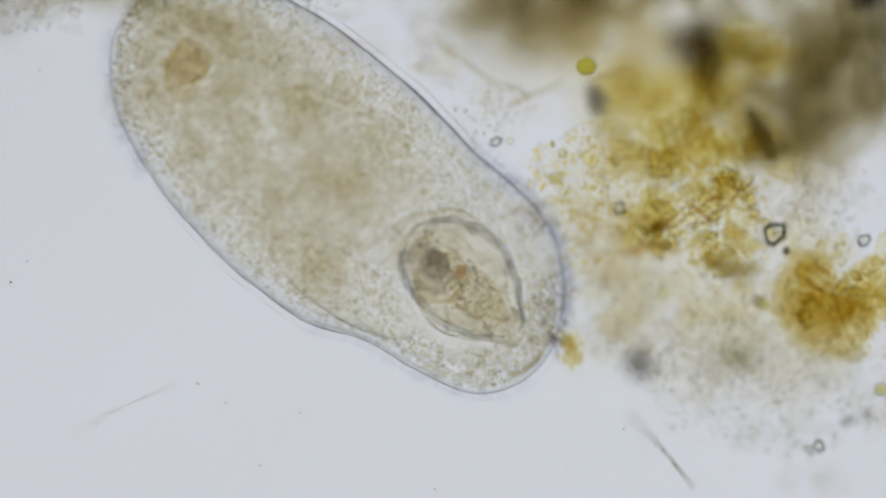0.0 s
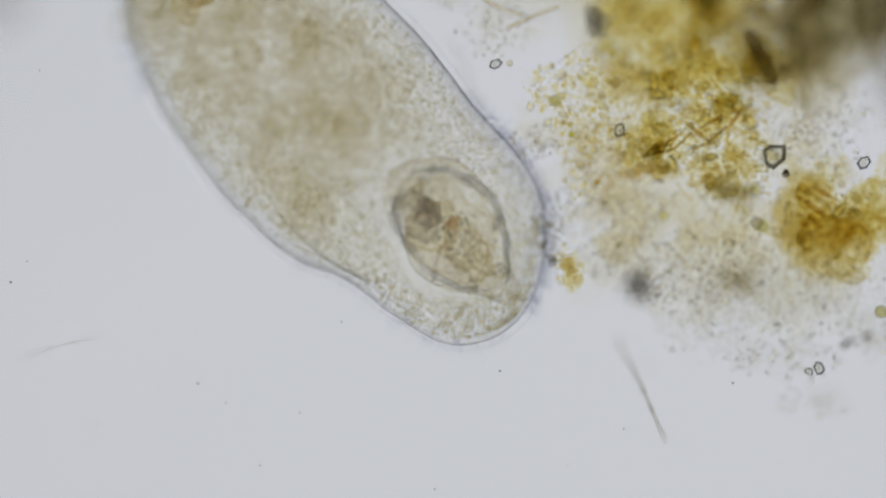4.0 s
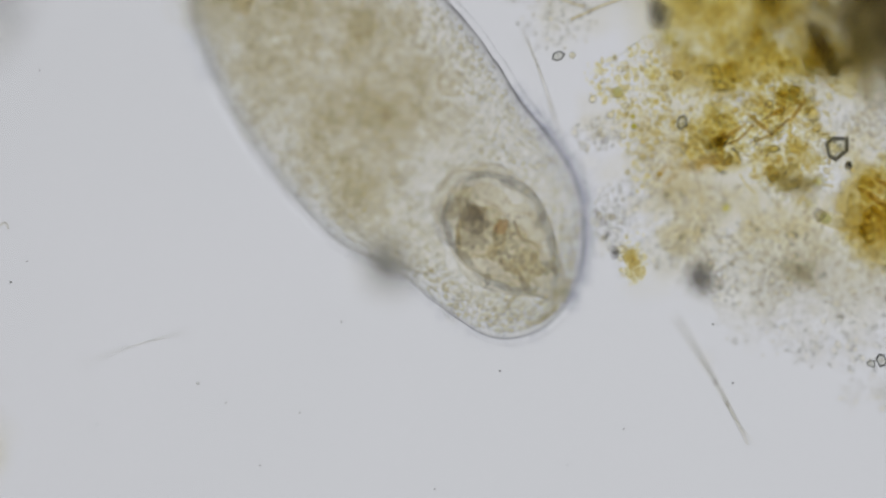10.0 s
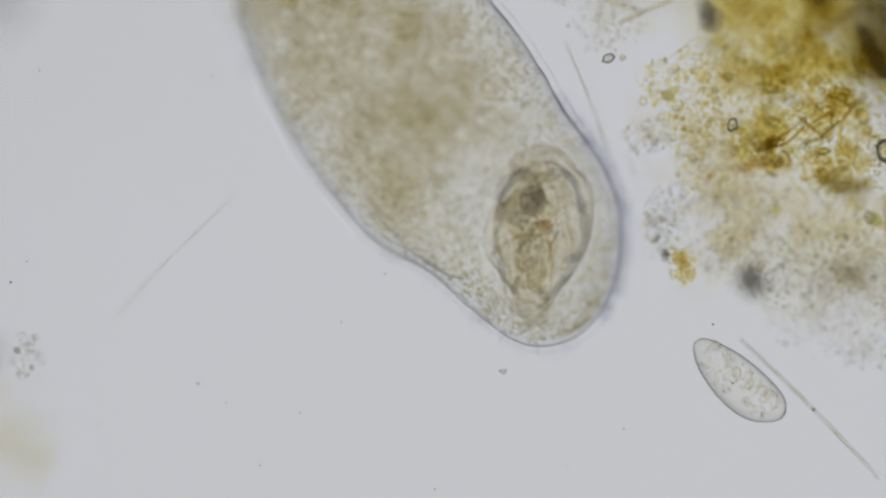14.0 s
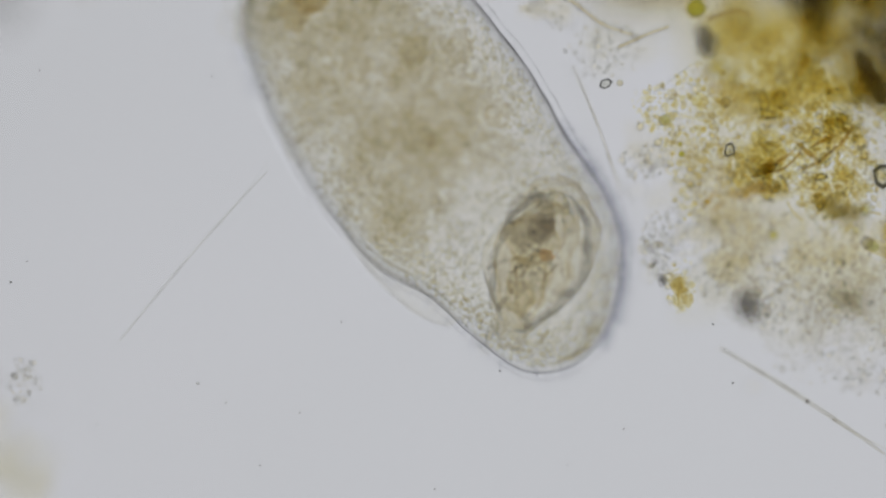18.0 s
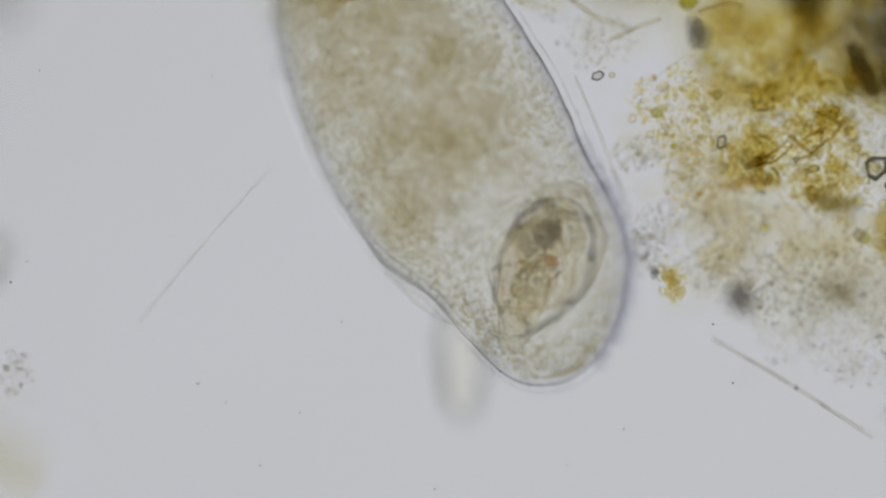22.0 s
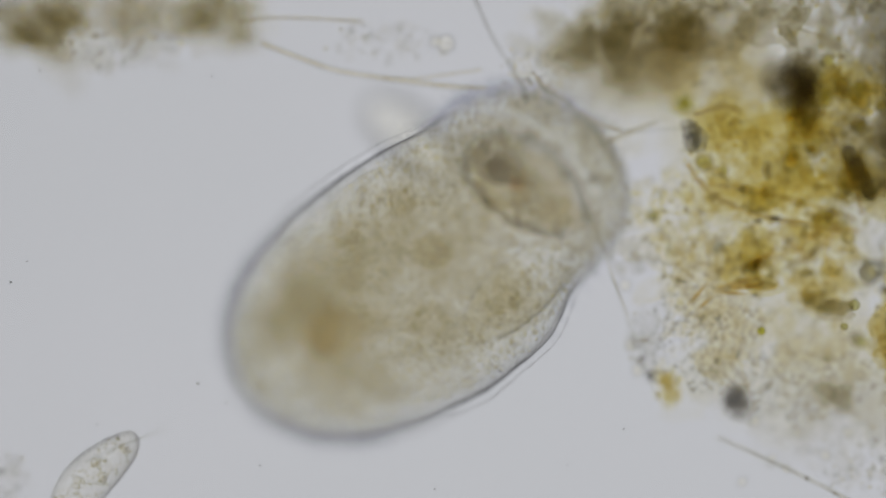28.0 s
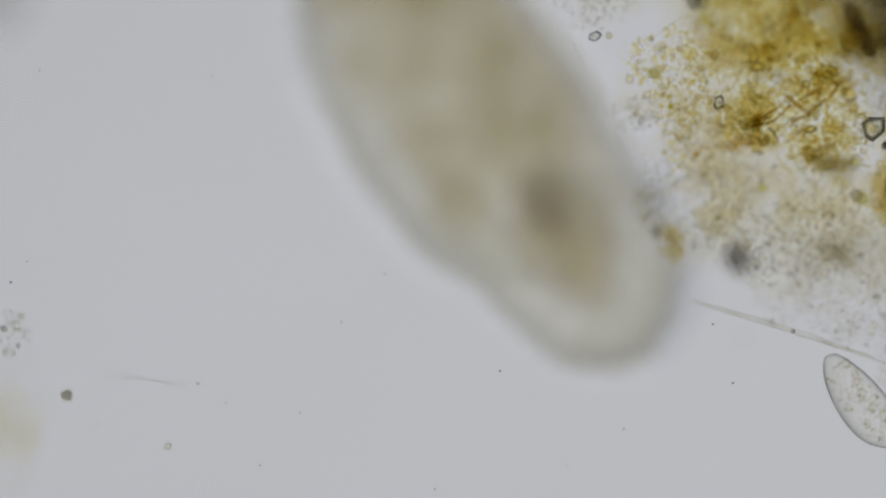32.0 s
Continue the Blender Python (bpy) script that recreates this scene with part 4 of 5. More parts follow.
# ---- what moves ----
def motions():
    body = [
        (0, -0.188, 0.117, 0.05, -15, 5, -41.6), (0.5, -0.188, 0.109, 0.05, -15, 5, -42.0), (1, -0.193, 0.104, 0.05, -15, 5, -42.9),
        (1.5, -0.189, 0.097, 0.05, -15, 5, -44.3), (2, -0.192, 0.095, 0.05, -15, 5, -45.1), (2.5, -0.192, 0.086, 0.03, -17, 9, -46.0),
        (3, -0.186, 0.087, 0.03, -17, 9, -46.9), (3.5, -0.192, 0.09, 0.03, -17, 9, -47.8), (5.5, -0.185, 0.071, 0.075, -26, 15, -47.3),
        (6, -0.182, 0.066, 0.075, -26, 15, -47.3), (6.5, -0.185, 0.07, 0.075, -26, 15, -47.3), (7, -0.192, 0.077, 0.075, -26, 15, -47.2),
        (7.3, -0.192, 0.078, 0.075, -26, 15, -47.2), (7.5, -0.194, 0.087, 0.06, -26, 15, -47.7), (8, -0.203, 0.092, 0.06, -26, 15, -48.2),
        (8.5, -0.208, 0.096, 0.045, -26, 15, -49.7), (9, -0.208, 0.092, 0.045, -26, 15, -50.4), (10, -0.208, 0.091, 0.045, -26, 15, -50.6),
        (11, -0.211, 0.101, 0.045, -26, 15, -51.6), (11.4, -0.215, 0.097, 0.045, -26, 15, -51.6), (11.6, -0.214, 0.101, 0.04, -26, 15, -53.0),
        (12, -0.219, 0.1, 0.04, -26, 15, -53.1), (13, -0.217, 0.097, 0.04, -26, 15, -53.2), (13.7, -0.217, 0.095, 0.04, -26, 15, -53.3),
        (13.8, -0.216, 0.094, 0.04, -26, 15, -53.3), (13.9, -0.219, 0.093, 0.04, -26, 15, -53.3), (14, -0.222, 0.091, 0.04, -26, 15, -53.3),
        (14.5, -0.217, 0.09, 0.04, -26, 15, -53.4), (16.5, -0.201, 0.092, 0.075, -26, 15, -56.3), (17, -0.197, 0.088, 0.1, -26, 15, -55.3),
        (18, -0.211, 0.092, 0.025, -26, 15, -54.3), (19, -0.199, 0.09, 0.025, -26, 15, -56.3), (20, -0.2, 0.094, 0.025, -26, 15, -56.4),
        (21, -0.191, 0.091, 0.025, -26, 15, -57.5), (22, -0.164, 0.075, 0.025, -26, 15, -60.6), (23, -0.163, 0.065, 0.025, -26, 15, -61.6),
        (24, -0.174, 0.075, 0.025, -26, 15, -58.7), (25, -0.189, 0.079, 0.025, -26, 15, -56.7), (25.5, -0.186, 0.086, 0.025, -26, 15, -55.7),
        (26.2, -0.219, 0.151, 0.0, -10, 0, -47.3), (27, -0.24, 0.195, -0.109, 0, -28, -25.0), (27.5, -0.224, 0.171, -0.053, 0, -40, -10.0),
        (27.7, -0.234, 0.103, -0.083, 0, -40, 2.0), (27.9, -0.204, 0.061, -0.143, 0, -40, 24.0), (28, -0.195, 0.037, -0.18, 0, -38, 33.0),
        (28.1, -0.192, -0.005, -0.192, 0, -34, 47.0), (28.2, -0.206, -0.058, -0.189, 0, -28, 60.0), (28.3, -0.188, -0.112, -0.18, 5, -18, 72.0),
        (28.5, -0.141, -0.142, -0.3, 4, -2, 88.0), (28.7, -0.137, -0.183, -0.45, 36, 4, 92.0), (29, -0.046, -0.208, -0.5, 58, 8, 97.0),
        (29.3, -0.037, -0.198, -0.38, 36, 20, 99.0), (29.5, -0.015, -0.164, 0.05, 12, 32, 103.0), (29.7, 0.043, -0.105, 0.264, 20, 45, 125.0),
        (30, 0.015, -0.125, 0.27, 5, 56, 175.0), (30.3, -0.006, -0.136, 0.43, 0, 64, 225.0), (30.5, 0.016, -0.198, 0.41, 0, 58, 250.0),
        (30.7, 0.027, -0.179, 0.334, 0, 52, 262.0), (31, 0.052, -0.108, 0.36, 18, 42, 268.0), (31.5, -0.028, -0.05, 0.32, 18, 30, 287.0),
        (31.7, -0.053, -0.027, 0.42, 22, 24, 294.0), (32, -0.097, 0.008, 0.55, 25, 12, 304.0)]
    walk(ciliate, [(t, pose(x, y, z) @ pose(0, 0, 0, 0, 0, c) @ pose(0, 0, 0, 0, b, 0) @ pose(0, 0, 0, a, 0, 0)) for t, x, y, z, a, b, c in body])
    sac = [
        (0, 0.283, -0.003, 0, 0, 0), (3.5, 0.287, 0.002, 0, 0, 0), (6, 0.298, -0.005, 0, 6, 0), (9, 0.304, -0.009, 0, 8, 0),
        (11.3, 0.302, -0.011, 10, 10, 0), (11.6, 0.279, 0.004, 12, -38, 0), (14.5, 0.28, 0.003, 12, -38, 0), (16.5, 0.272, 0.0, 20, -50, 0),
        (19, 0.278, 0.008, 20, -52, 0), (19.08, 0.277, 0.01, 30, -110, 0), (19.16, 0.277, 0.01, 38, -165, 0), (19.24, 0.276, 0.01, 45, -205, 0),
        (19.35, 0.276, 0.008, 42, -234, 0), (21.3, 0.276, 0.008, 42, -234, 0), (21.4, 0.274, 0.009, 45, -180, 0), (21.5, 0.27, 0.009, 32, -110, 0),
        (21.6, 0.266, 0.008, 15, -50, 0), (24.0, 0.266, 0.008, 18, -50, 0), (24.1, 0.27, 0.01, 18, -10, 0), (24.2, 0.274, 0.012, 18, 25, 0),
        (24.3, 0.278, 0.014, 10, 60, 0), (25.5, 0.278, 0.012, 10, 68, 0), (27, 0.285, 0.015, 20, 0, 0), (28.3, 0.285, 0.02, 10, -80, 0),
        (29, 0.28, 0.015, 0, -80, 0), (29.3, 0.27, 0.015, 0, -70, 0), (29.7, 0.235, 0.012, 0, -90, -35), (30, 0.215, 0.01, 0, -105, -50),
        (30.3, 0.21, 0.01, 0, -70, -50), (30.6, 0.205, 0.01, 0, -25, -40), (31, 0.2, 0.012, 0, 0, -25), (32, 0.22, 0.015, 0, 0, -10)]
    walk(vacuole, [(t, pose(x, y, 0.028 + 0.0016 * c, 0, c, 0) @ pose(0, 0, 0, 0, b, a)) for t, x, y, b, a, c in sac])
    for ob, rows in zip(swimmers, (
        [
    (0, -1.073, 0.14, 0.3, -20), (4.2, -0.973, -0, 0.3, -20), (5, -0.476, -0.132, 0.3, -40), (5.5, -0.172, -0.289, 0.3, -55),
    (5.7, -0.124, -0.329, 0.3, -45), (5.9, 0.011, -0.367, 0.3, -10), (6, 0.112, -0.373, 0.34, -0), (6.1, 0.185, -0.295, 0.28, 45),
    (6.3, 0.2, -0.24, 0.2, 80), (6.5, 0.194, -0.311, 0.03, 62), (6.7, 0.169, -0.344, -0.02, 140), (6.9, 0.136, -0.322, -0.1, 150),
    (7.1, 0.109, -0.299, -0.22, 150), (7.5, 0.076, -0.231, -0.4, 180), (8.1, 0.024, -0.209, -0.45, 230), (8.3, 0.05, -0.347, 0.35, 190),
    (8.5, -0.142, -0.299, 0.3, 140), (8.7, -0.236, -0.211, -0.35, 110), (8.9, -0.207, -0.241, -0.35, 70), (9, -0.173, -0.262, -0.35, 60),
    (9.5, -0.095, -0.162, -0.4, 45), (10.3, -0.256, -0.191, -0.4, 150), (10.6, -0.242, -0.234, -0.3, 210), (10.9, -0.202, -0.291, -0.22, 240),
    (11.1, -0.166, -0.301, -0.18, 260), (11.3, -0.15, -0.318, -0.15, 290), (11.5, -0.107, -0.305, -0.2, 310), (11.7, -0.046, -0.316, -0.28, 310),
    (11.9, 0.025, -0.227, 0.45, 310), (12.3, 0.309, -0.268, -0.42, 320), (12.5, 0.535, -0.372, -0.4, 330), (12.7, 0.44, -0.291, -0.35, 390),
    (12.9, 0.285, -0.251, -0.32, 400), (13.2, 0.178, -0.179, -0.3, 440), (13.5, 0.228, -0.261, -0.25, 470), (13.7, 0.287, -0.322, -0.15, 490),
    (13.9, 0.331, -0.358, -0.04, 500), (14, 0.327, -0.379, 0, 500), (14.1, 0.349, -0.402, 0.02, 500), (14.3, 0.449, -0.467, 0.02, 495),
    (14.5, 0.518, -0.476, 0.02, 520), (15.3, 0.663, -0.453, 0.1, 540), (16.2, 0.652, -0.477, 0.2, 530), (16.5, 0.573, -0.472, 0.2, 515),
    (16.7, 0.509, -0.451, 0.2, 510), (16.9, 0.613, -0.452, 0.2, 500), (18, 0.815, -0.46, 0.2, 540), (28.3, 0.811, -0.221, -0.5, 560),
    (28.7, 0.564, -0.163, -0.75, 540), (29, 0.389, -0.193, -0.75, 520), (29.3, 0.25, -0.244, -0.3, 500), (29.5, 0.288, -0.282, -0.1, 505),
    (29.7, 0.323, -0.301, -0.05, 505), (29.9, 0.33, -0.31, 0, 508), (30.1, 0.357, -0.338, 0, 515), (30.3, 0.393, -0.349, 0, 525),
    (30.4, 0.425, -0.362, 0, 530), (30.5, 0.45, -0.367, 0, 535), (30.7, 0.471, -0.366, 0, 532), (30.9, 0.509, -0.386, 0, 532),
    (31.3, 0.528, -0.399, 0, 530), (31.5, 0.516, -0.399, 0, 520), (31.7, 0.544, -0.41, 0, 500), (32, 0.571, -0.456, 0, 490)],
        [
    (0, -0.974, -0.256, 0.3, -0), (18.6, -1.087, -0.379, 0.3, 30), (19, -0.919, -0.326, 0.25, 22), (19.2, -0.898, -0.312, 0.25, 50),
    (19.4, -0.898, -0.292, 0.25, 70), (19.7, -0.892, -0.253, 0.3, 95), (20, -0.896, -0.251, 0.3, 100), (20.3, -0.895, -0.191, 0.3, 120),
    (20.8, -0.897, -0.185, 0.32, 120), (21, -0.913, -0.162, 0.32, 140), (21.4, -0.919, -0.145, 0.3, 150), (21.8, -1.036, -0.135, 0.3, 200),
    (22.8, -1.011, -0.439, 0.3, 300), (23.2, -0.915, -0.402, 0.3, 320), (23.4, -0.854, -0.38, 0.3, 350), (23.6, -0.86, -0.353, 0.3, 370),
    (23.8, -0.829, -0.34, 0.35, 400), (24.2, -0.818, -0.359, 0.35, 450), (24.6, -0.822, -0.358, 0.35, 430), (25, -0.807, -0.345, 0.35, 410),
    (25.2, -0.804, -0.314, 0.3, 420), (25.5, -0.819, -0.334, 0.3, 445), (26.5, -0.923, -0.364, 0.2, 450), (27.5, -0.937, -0.376, 0.05, 450),
    (27.6, -0.91, -0.43, 0.02, 440), (27.7, -0.922, -0.435, 0.02, 440), (27.8, -0.912, -0.434, 0.02, 420), (28, -0.785, -0.337, 0.06, 405),
    (28.1, -0.795, -0.298, 0.4, 430), (28.3, -0.849, -0.278, 0.4, 470), (28.5, -0.851, -0.275, 0.4, 490), (28.7, -0.908, -0.279, 0.4, 510),
    (29, -0.884, -0.306, 0.4, 460), (29.3, -0.932, -0.332, 0.1, 450), (29.5, -0.908, -0.323, 0.05, 450), (29.7, -0.944, -0.343, 0, 460),
    (30.1, -1.106, -0.362, 0, 480), (32, -1.259, -0.626, 0, 500)],
        [
    (0, -0.58, 0.786, 0.2, -0), (19.6, -0.324, 0.694, -0.3, 90), (20.3, -0.252, 0.137, -0.5, 120), (20.6, -0.332, 0.003, -0.4, 150),
    (20.9, -0.539, 0.09, 0.05, 145), (21, -0.583, 0.127, 0.13, 148), (21.1, -0.667, 0.259, 0.13, 110), (21.2, -0.696, 0.327, 0.13, 125),
    (21.4, -0.69, 0.386, 0.1, 180), (23, -0.755, 0.611, 0.2, 200), (24.1, -0.716, 0.56, 0.1, 270), (24.5, -0.75, 0.397, 0.03, 268),
    (24.8, -0.742, 0.385, 0.03, 275), (25.2, -0.753, 0.393, 0.03, 268), (25.5, -0.696, 0.389, 0.03, 262), (26.3, -0.697, 0.562, 0.1, 240),
    (27, -0.556, 0.609, 0.2, 240), (29, -0.56, 0.60, 0.25, 190), (29.3, -0.66, 0.322, 0.25, 180), (29.5, -0.7, 0.332, 0.2, 165),
    (29.7, -0.745, 0.364, 0.2, 165), (29.9, -0.8, 0.355, 0.1, 168), (30, -0.856, 0.34, 0.03, 170), (30.1, -0.91, 0.327, 0.03, 175),
    (30.3, -1.034, 0.322, 0.1, 180), (30.6, -1.207, 0.18, 0.2, 180), (32, -1.252, 0.549, 0.2, 180)],
        [
    (0, -1.013, 0.04, 0.6, -90), (0.9, -0.946, 0.04, 0.6, -90), (1.5, -0.629, 0.012, 0.6, -90), (1.9, -0.889, -0.084, 0.6, -60),
    (10, -0.979, 0.223, 0.5, -0), (10.3, -0.726, 0.145, 0.4, 20), (10.6, -0.825, 0.404, 0.4, 90), (17, -0.181, 0.534, 0.2, -0),
    (18.6, -0.016, 0.376, 0.1, -20), (19, -0.035, 0.329, 0.02, -10), (19.4, -0.014, 0.395, 0.1, -0), (19.8, 0.026, 0.312, 0.2, 20),
    (20, 0.036, 0.283, 0.25, 30), (20.3, -0.002, 0.299, 0.25, 60), (20.8, -0.068, 0.276, -0.4, 120), (21.6, -0.114, -0.175, -0.5, 260),
    (22, -0.148, -0.314, 0.3, 270), (22.2, -0.192, -0.318, 0.3, 240), (22.4, -0.174, -0.332, 0.3, 240), (22.6, -0.217, -0.269, 0.3, 215),
    (22.8, -0.256, -0.191, 0.3, 200), (23, -0.3, -0.192, 0.25, 190), (23.1, -0.413, -0.121, 0.05, 190), (23.2, -0.462, -0.082, -0.05, 240),
    (23.4, -0.52, 0.031, -0.2, 285), (23.5, -0.538, 0.079, -0.1, 290), (23.6, -0.534, 0.07, -0.05, 300), (23.8, -0.471, 0.081, 0.2, 310),
    (24, -0.394, -0.128, 0.3, 270), (24.2, -0.611, -0.208, 0.03, 185), (24.4, -0.884, -0.014, 0.08, 150), (24.6, -0.889, -0.207, 0.05, 70),
    (24.8, -0.582, -0.187, -0.2, 20), (25, -0.473, -0.024, -0.35, 20), (25.3, -0.26, 0.067, -0.5, -0), (27, -0.218, 0.412, 0.1, -60),
    (27.7, -0.257, 0.319, 0.25, -70), (27.9, -0.248, 0.303, 0.3, -60), (28, -0.225, 0.255, 0.4, -40), (28.2, -0.165, 0.207, -0.5, -20),
    (28.5, -0.103, 0.449, -0.55, 60), (29, -0.114, 0.77, -0.3, 140), (29.6, -0.253, 0.762, 0.25, 180), (29.85, -0.482, 0.403, 0.28, 185),
    (30, -0.586, 0.338, 0.26, 182), (30.1, -0.509, 0.365, 0.22, 200), (30.3, -0.566, 0.331, 0.2, 150), (30.4, -0.651, 0.307, 0.2, 180),
    (30.6, -0.681, 0.359, 0.2, 180), (32, -0.457, 0.648, 0.2, 200)])):
        walk(ob, [(t, pose(x, y, -1.5 * z, 0, min(60, max(0, -170 * z)), a)) for t, x, y, z, a in rows])
    for ob, rows, half in ((needle, [
        (0, 0.383, -0.359, 60.9, -51), (1.5, 0.38, -0.377, 61.1, -50.8), (2.5, 0.354, -0.399, 56.4, -61.5), (3.5, 0.349, -0.393, 55.6, -65.3),
        (6, 0.337, -0.373, 53.1, -71.6), (7.3, 0.338, -0.372, 52.9, -70.6), (8, 0.345, -0.366, 51.1, -65.1), (9, 0.345, -0.371, 49.1, -63),
        (10, 0.363, -0.386, 43.4, -61.5), (11, 0.391, -0.402, 38.8, -58.9), (13, 0.425, -0.429, 31.9, -53), (13.7, 0.425, -0.431, 31.9, -53),
        (14, 0.447, -0.432, 15.7, -46.2), (14.5, 0.453, -0.433, 13.5, -45.6), (17, 0.442, -0.385, 15.8, -34.7), (19, 0.44, -0.372, 14.6, -33.6),
        (21, 0.436, -0.368, 17.2, -35.0), (23, 0.436, -0.361, 24, -30.6), (25.5, 0.436, -0.346, 19.2, -30.6), (27.5, 0.437, -0.346, 19.2, -30.6),
        (28, 0.462, -0.343, 21.2, -27.2), (30, 0.45, -0.31, 0, -29.8), (30.5, 0.427, -0.324, 3.5, -23.7), (31, 0.427, -0.333, 0, -20.2),
        (32, 0.436, -0.337, 0, -18.7)], 0.11), (thread, [
    (0, -0.564, -0.286, 57.1, 23), (2, -0.567, -0.261, 58.5, 16.7), (2.5, -0.634, -0.317, 61, 11.9), (3.5, -0.669, -0.306, 64.1, 13.2),
    (5.5, -0.74, -0.382, 66.1, 8.9), (7.3, -0.751, -0.38, 64.7, 6.7), (8, -0.743, -0.333, 61.3, 9), (9, -0.657, -0.354, 62.7, 11),
    (10.5, -0.654, -0.305, 58, 19.3), (13, -0.68, -0.194, 50.4, 41.8), (13.7, -0.68, -0.196, 50.4, 41.8), (14, -0.673, -0.165, 39.7, 44.3),
    (17, -0.636, -0.117, 7.9, 47), (19, -0.627, -0.116, 0, 49), (23, -0.594, -0.111, 30.9, 48), (25.5, -0.624, -0.131, 38.9, 47.6),
    (27.5, -0.828, -0.301, 68.2, 19.7), (28, -0.741, -0.29, 62.9, 20.9), (30, -0.76, -0.315, 64.1, 13.2), (30.5, -0.765, -0.364, 66, 10.6),
    (32, -0.704, -0.424, 67.6, -10.2)], 0.04)):
        walk(ob, [(t, pose(x, y, lift(t) + half * math.sin(radians(p))) @ pose(0, 0, 0, 0, 0, a) @ pose(0, 0, 0, 0, p, 0)) for t, x, y, p, a in rows])
    stick = [
    (0, 0.053, 0.138, 44.4, -73.2), (2, 0.052, 0.137, 44.4, -73.2), (2.5, 0.042, 0.136, 44.4, -73.2), (7.3, 0.053, 0.135, 44.2, -73.2),
    (8, 0.038, 0.144, 47, -72.4), (13.7, 0.117, 0.109, 39.2, -71.2), (14, 0.057, 0.105, 37.3, -70.4), (17, 0.073, 0.105, 33.9, -70.8),
    (19, 0.079, 0.102, 35.5, -70.4), (24, 0.106, 0.048, 22.7, -69.9), (27.5, 0.106, 0.05, 22.7, -69.9), (28, 0.106, 0.057, 22.7, -69.9),
    (30, 0.107, 0.055, 22.7, -69.9), (30.5, 0.102, 0.051, 22.7, -69.9), (31, 0.102, 0.047, 22.7, -69.9), (32, 0.103, 0.049, 22.7, -69.9)]
    walk(rod_thread, [(t, pose(x, y, lift(t) - (0.32 if t < 7.5 else 0.02)) @ pose(0, 0, 0, 0, 0, a) @ pose(0, 0, 0, 0, p, 0)) for t, x, y, p, a in stick])
    coil = [
    (0, -1.084, 0.241, 0, 10), (9, -1.097, -0.011, 0, 10), (10.7, -0.595, -0.127, 0, -50), (10.9, -0.496, -0.104, 0, -55),
    (11, -0.547, -0.082, 0, -52), (11.1, -0.597, -0.047, 0, -62), (11.3, -0.717, -0.003, 0, -80), (11.6, -0.837, -0.004, 0, -90),
    (12.2, -1.147, -0.026, 0, -60), (20.8, -1.269, -0.569, 0, -40), (21.8, -0.015, -0.875, 0, -50), (22.4, -0.102, -0.479, 0, -60),
    (22.6, -0.181, -0.371, 0, -50), (22.8, -0.4, -0.162, 0, -35), (23, -0.484, -0.134, 0, -30), (23.15, -0.488, -0.125, 0, -30),
    (23.4, -0.5, -0.208, -0.2, -30), (24.2, -0.589, -0.394, -0.8, -30), (32, -1.391, -0.658, -0.8, -30)]
    walk(spirillum, [(t, pose(x, y, z, 0, 0, a)) for t, x, y, z, a in coil])
    lip = [(0, -0.128, -0.02), (11.3, -0.128, -0.02), (11.6, -0.178, 0), (12.2, -0.17, 0), (13, -0.145, -0.01), (15, -0.128, -0.02), (16.3, -0.184, 0), (18, -0.194, 0), (19.6, -0.186, 0), (21.2, -0.188, 0), (22.5, -0.178, 0), (23.5, -0.188, 0), (25.7, -0.2, 0), (27, -0.12, -0.02), (32, -0.12, -0.02)]
    walk(mouth_lip, [(t, pose(0.130, y, z, 0, 0, 8)) for t, y, z in lip])
    for ob, x0, y0 in ((smudge, -0.784, 0.441), (right_blot, 0.850, 0.400)):
        walk(ob, [(t, pose(x + x0, y + y0, lift(t) + 0.8)) for t, x, y in VIEW])
    for ob, p in specks:
        walk(ob, [(t, pose(x + p.x, y + p.y, lift(t))) for t, x, y in VIEW])
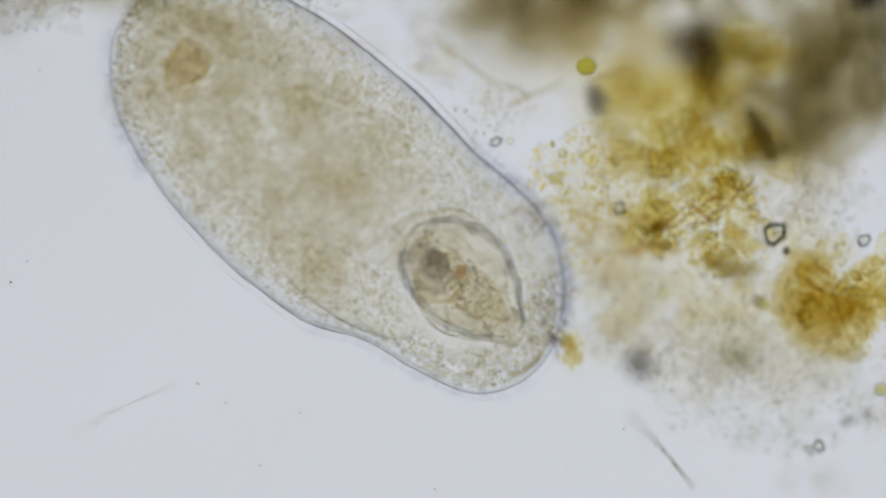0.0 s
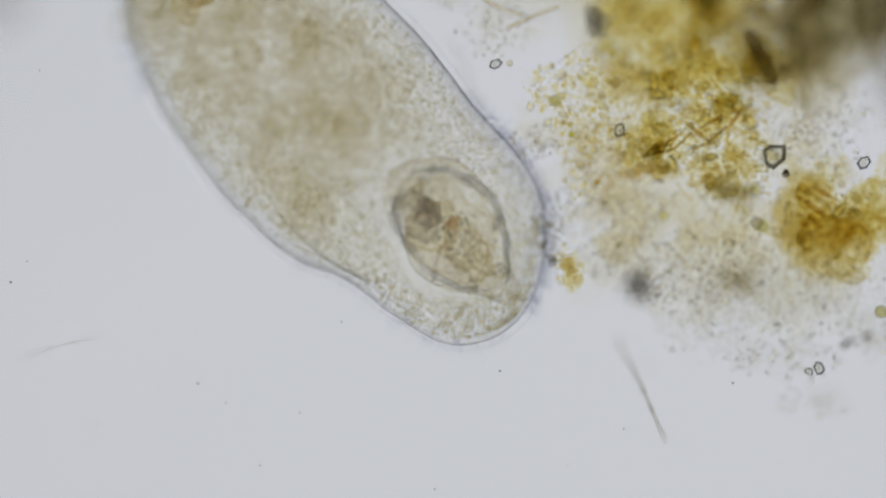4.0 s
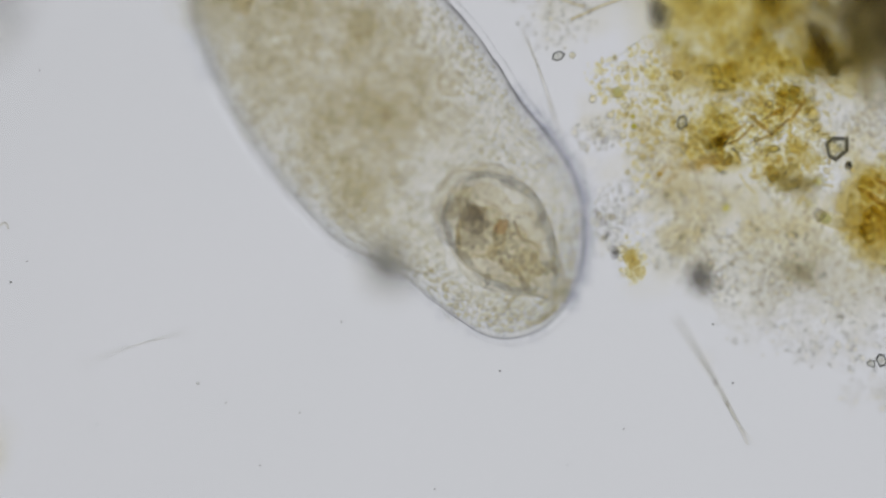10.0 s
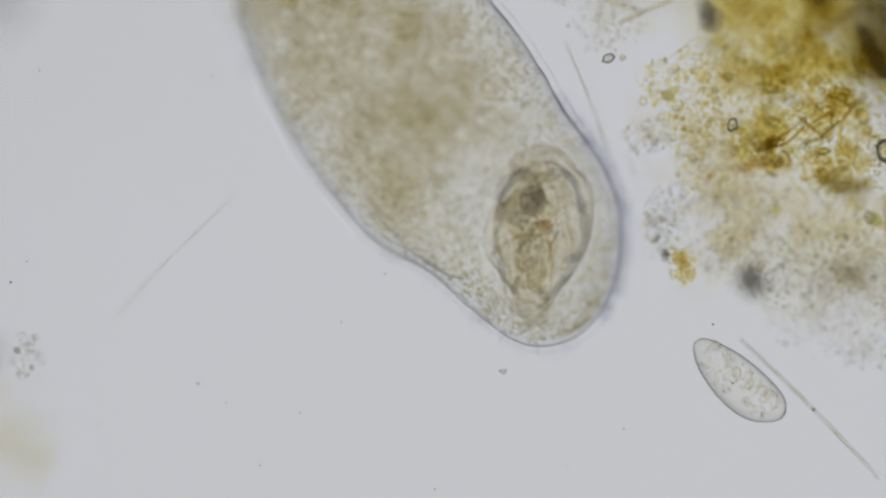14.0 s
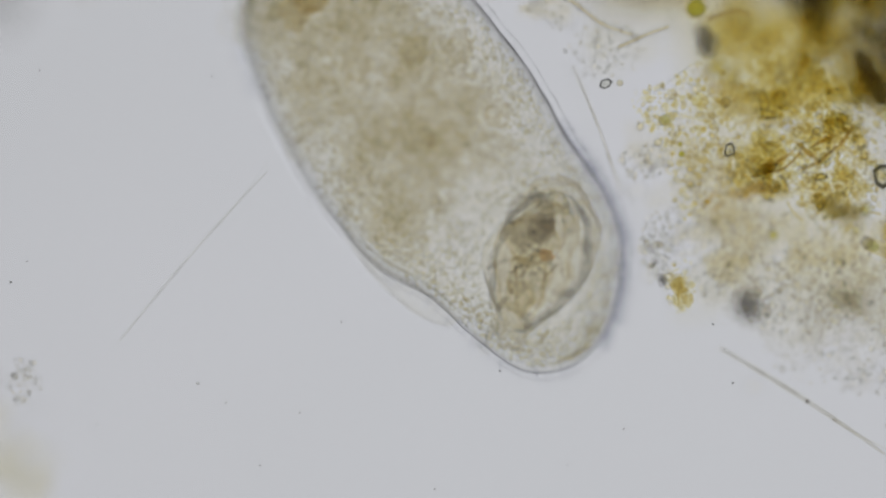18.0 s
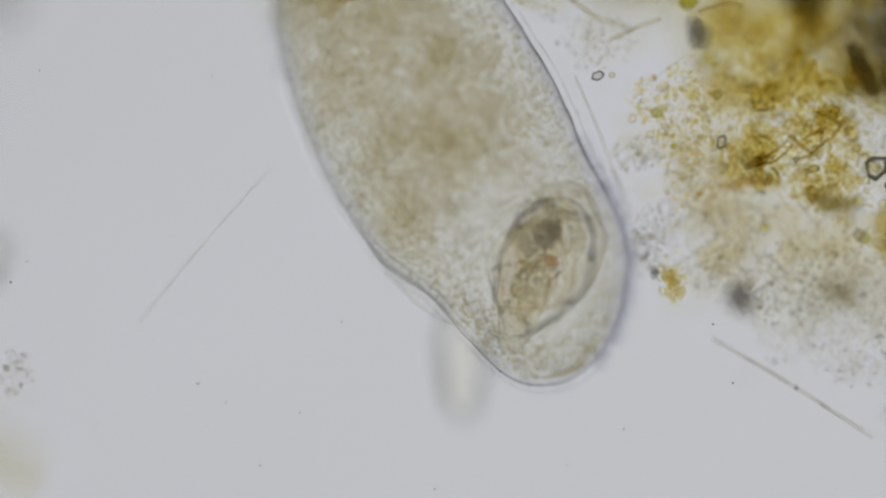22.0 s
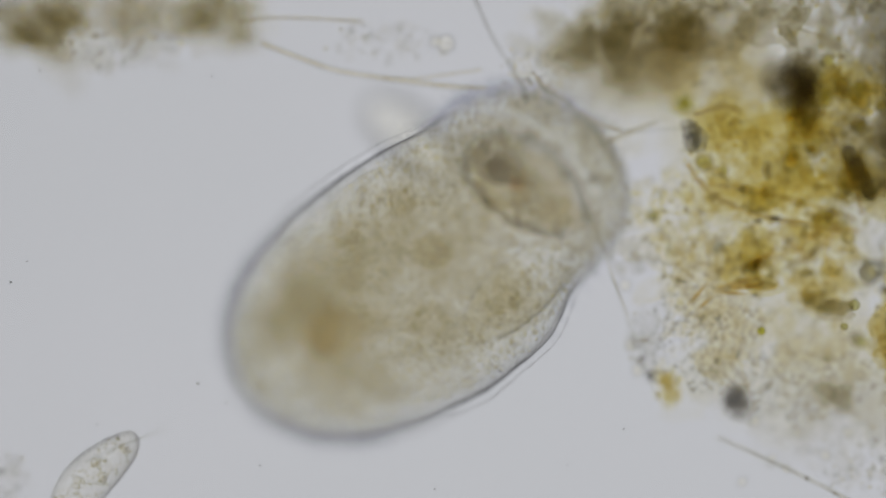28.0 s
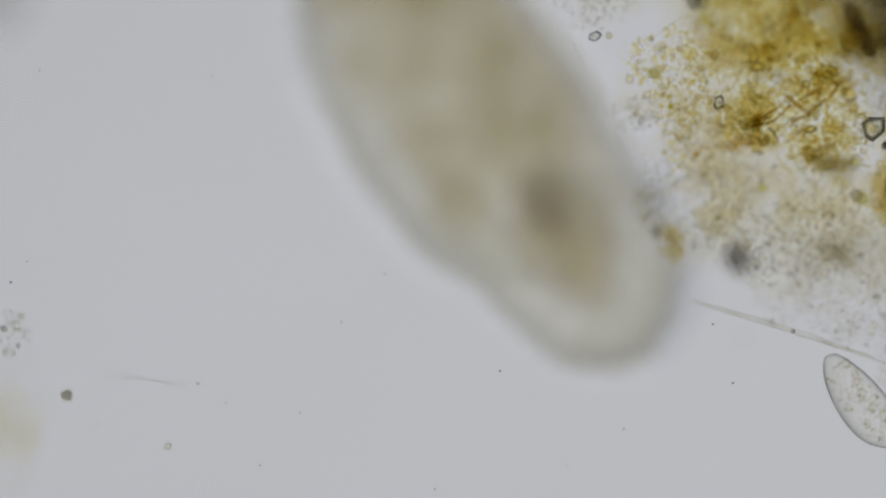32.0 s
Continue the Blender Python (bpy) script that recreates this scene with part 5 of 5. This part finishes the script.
    drift = (
        [
    (0, 0.056, -0.759, 0, 0), (11.3, -0.017, -0.703, 0, 0), (11.9, -0.017, -0.426, 0, 0), (12.5, -0.019, -0.422, -0.03, 0),
    (13, -0.02, -0.401, 0, 0), (13.5, -0.037, -0.373, 0, 0), (14.1, -0.094, -0.365, 0, 0), (14.5, -0.092, -0.367, 0, 0),
    (17, 0.019, -0.612, 0, 0), (32, 0.041, -0.846, 0, 0)],
        [
    (0, 0.116, -0.859, 0, 0), (22, -0.064, -0.776, 0, 0), (22.8, -0.124, -0.522, 0, 0), (23, -0.171, -0.43, 0, 0),
    (23.1, -0.212, -0.352, 0, 0), (23.2, -0.255, -0.312, 0, 0), (23.4, -0.383, -0.261, 0, 0), (23.6, -0.476, -0.27, 0, 0),
    (24.5, -1.009, -0.286, 0, 0), (32, -1.159, -0.346, 0, 0)],
        [
    (0, -0.284, -0.859, 0, 0), (27.8, -0.397, -0.786, 0, 0), (28.5, -0.314, -0.448, 0, 0), (29.5, -0.342, -0.218, 0, 0),
    (29.9, -0.498, -0.125, -0.05, 0), (30.1, -0.504, -0.122, 0, 0), (30.3, -0.448, -0.03, 0, 0), (30.4, -0.468, -0.01, 0, 0),
    (30.5, -0.443, 0.007, 0, 0), (30.7, -0.43, 0.058, 0, 0), (30.9, -0.399, 0.098, 0, 0), (31.1, -0.358, 0.139, 0, 0),
    (31.3, -0.3, 0.174, 0, 0), (31.9, -0.259, 0.293, 0, 0), (32, -0.249, 0.314, 0, 0)],
        [
    (0, -0.484, -0.859, 0, 0), (28.5, -0.634, -0.698, 0, 0), (29.5, -0.624, -0.431, 0, 0), (30.5, -0.6, -0.394, 0, 0),
    (31, -0.67, -0.415, 0, 0), (31.3, -0.68, -0.444, 0, 0), (31.5, -0.686, -0.461, 0, 0), (32, -0.662, -0.536, 0, 0)],
        [
    (0, -0.984, -0.279, 0, 0), (30, -1.015, -0.285, 0, 0), (30.5, -0.885, -0.484, 0, 0), (31.3, -0.927, -0.46, 0, 0),
    (31.9, -0.846, -0.446, 0, 0), (32, -0.841, -0.446, 0, 0)])
    for ob, rows in zip(motes, drift):
        walk(ob, [(t, pose(x, y, z)) for t, x, y, z, a in rows])


motions()
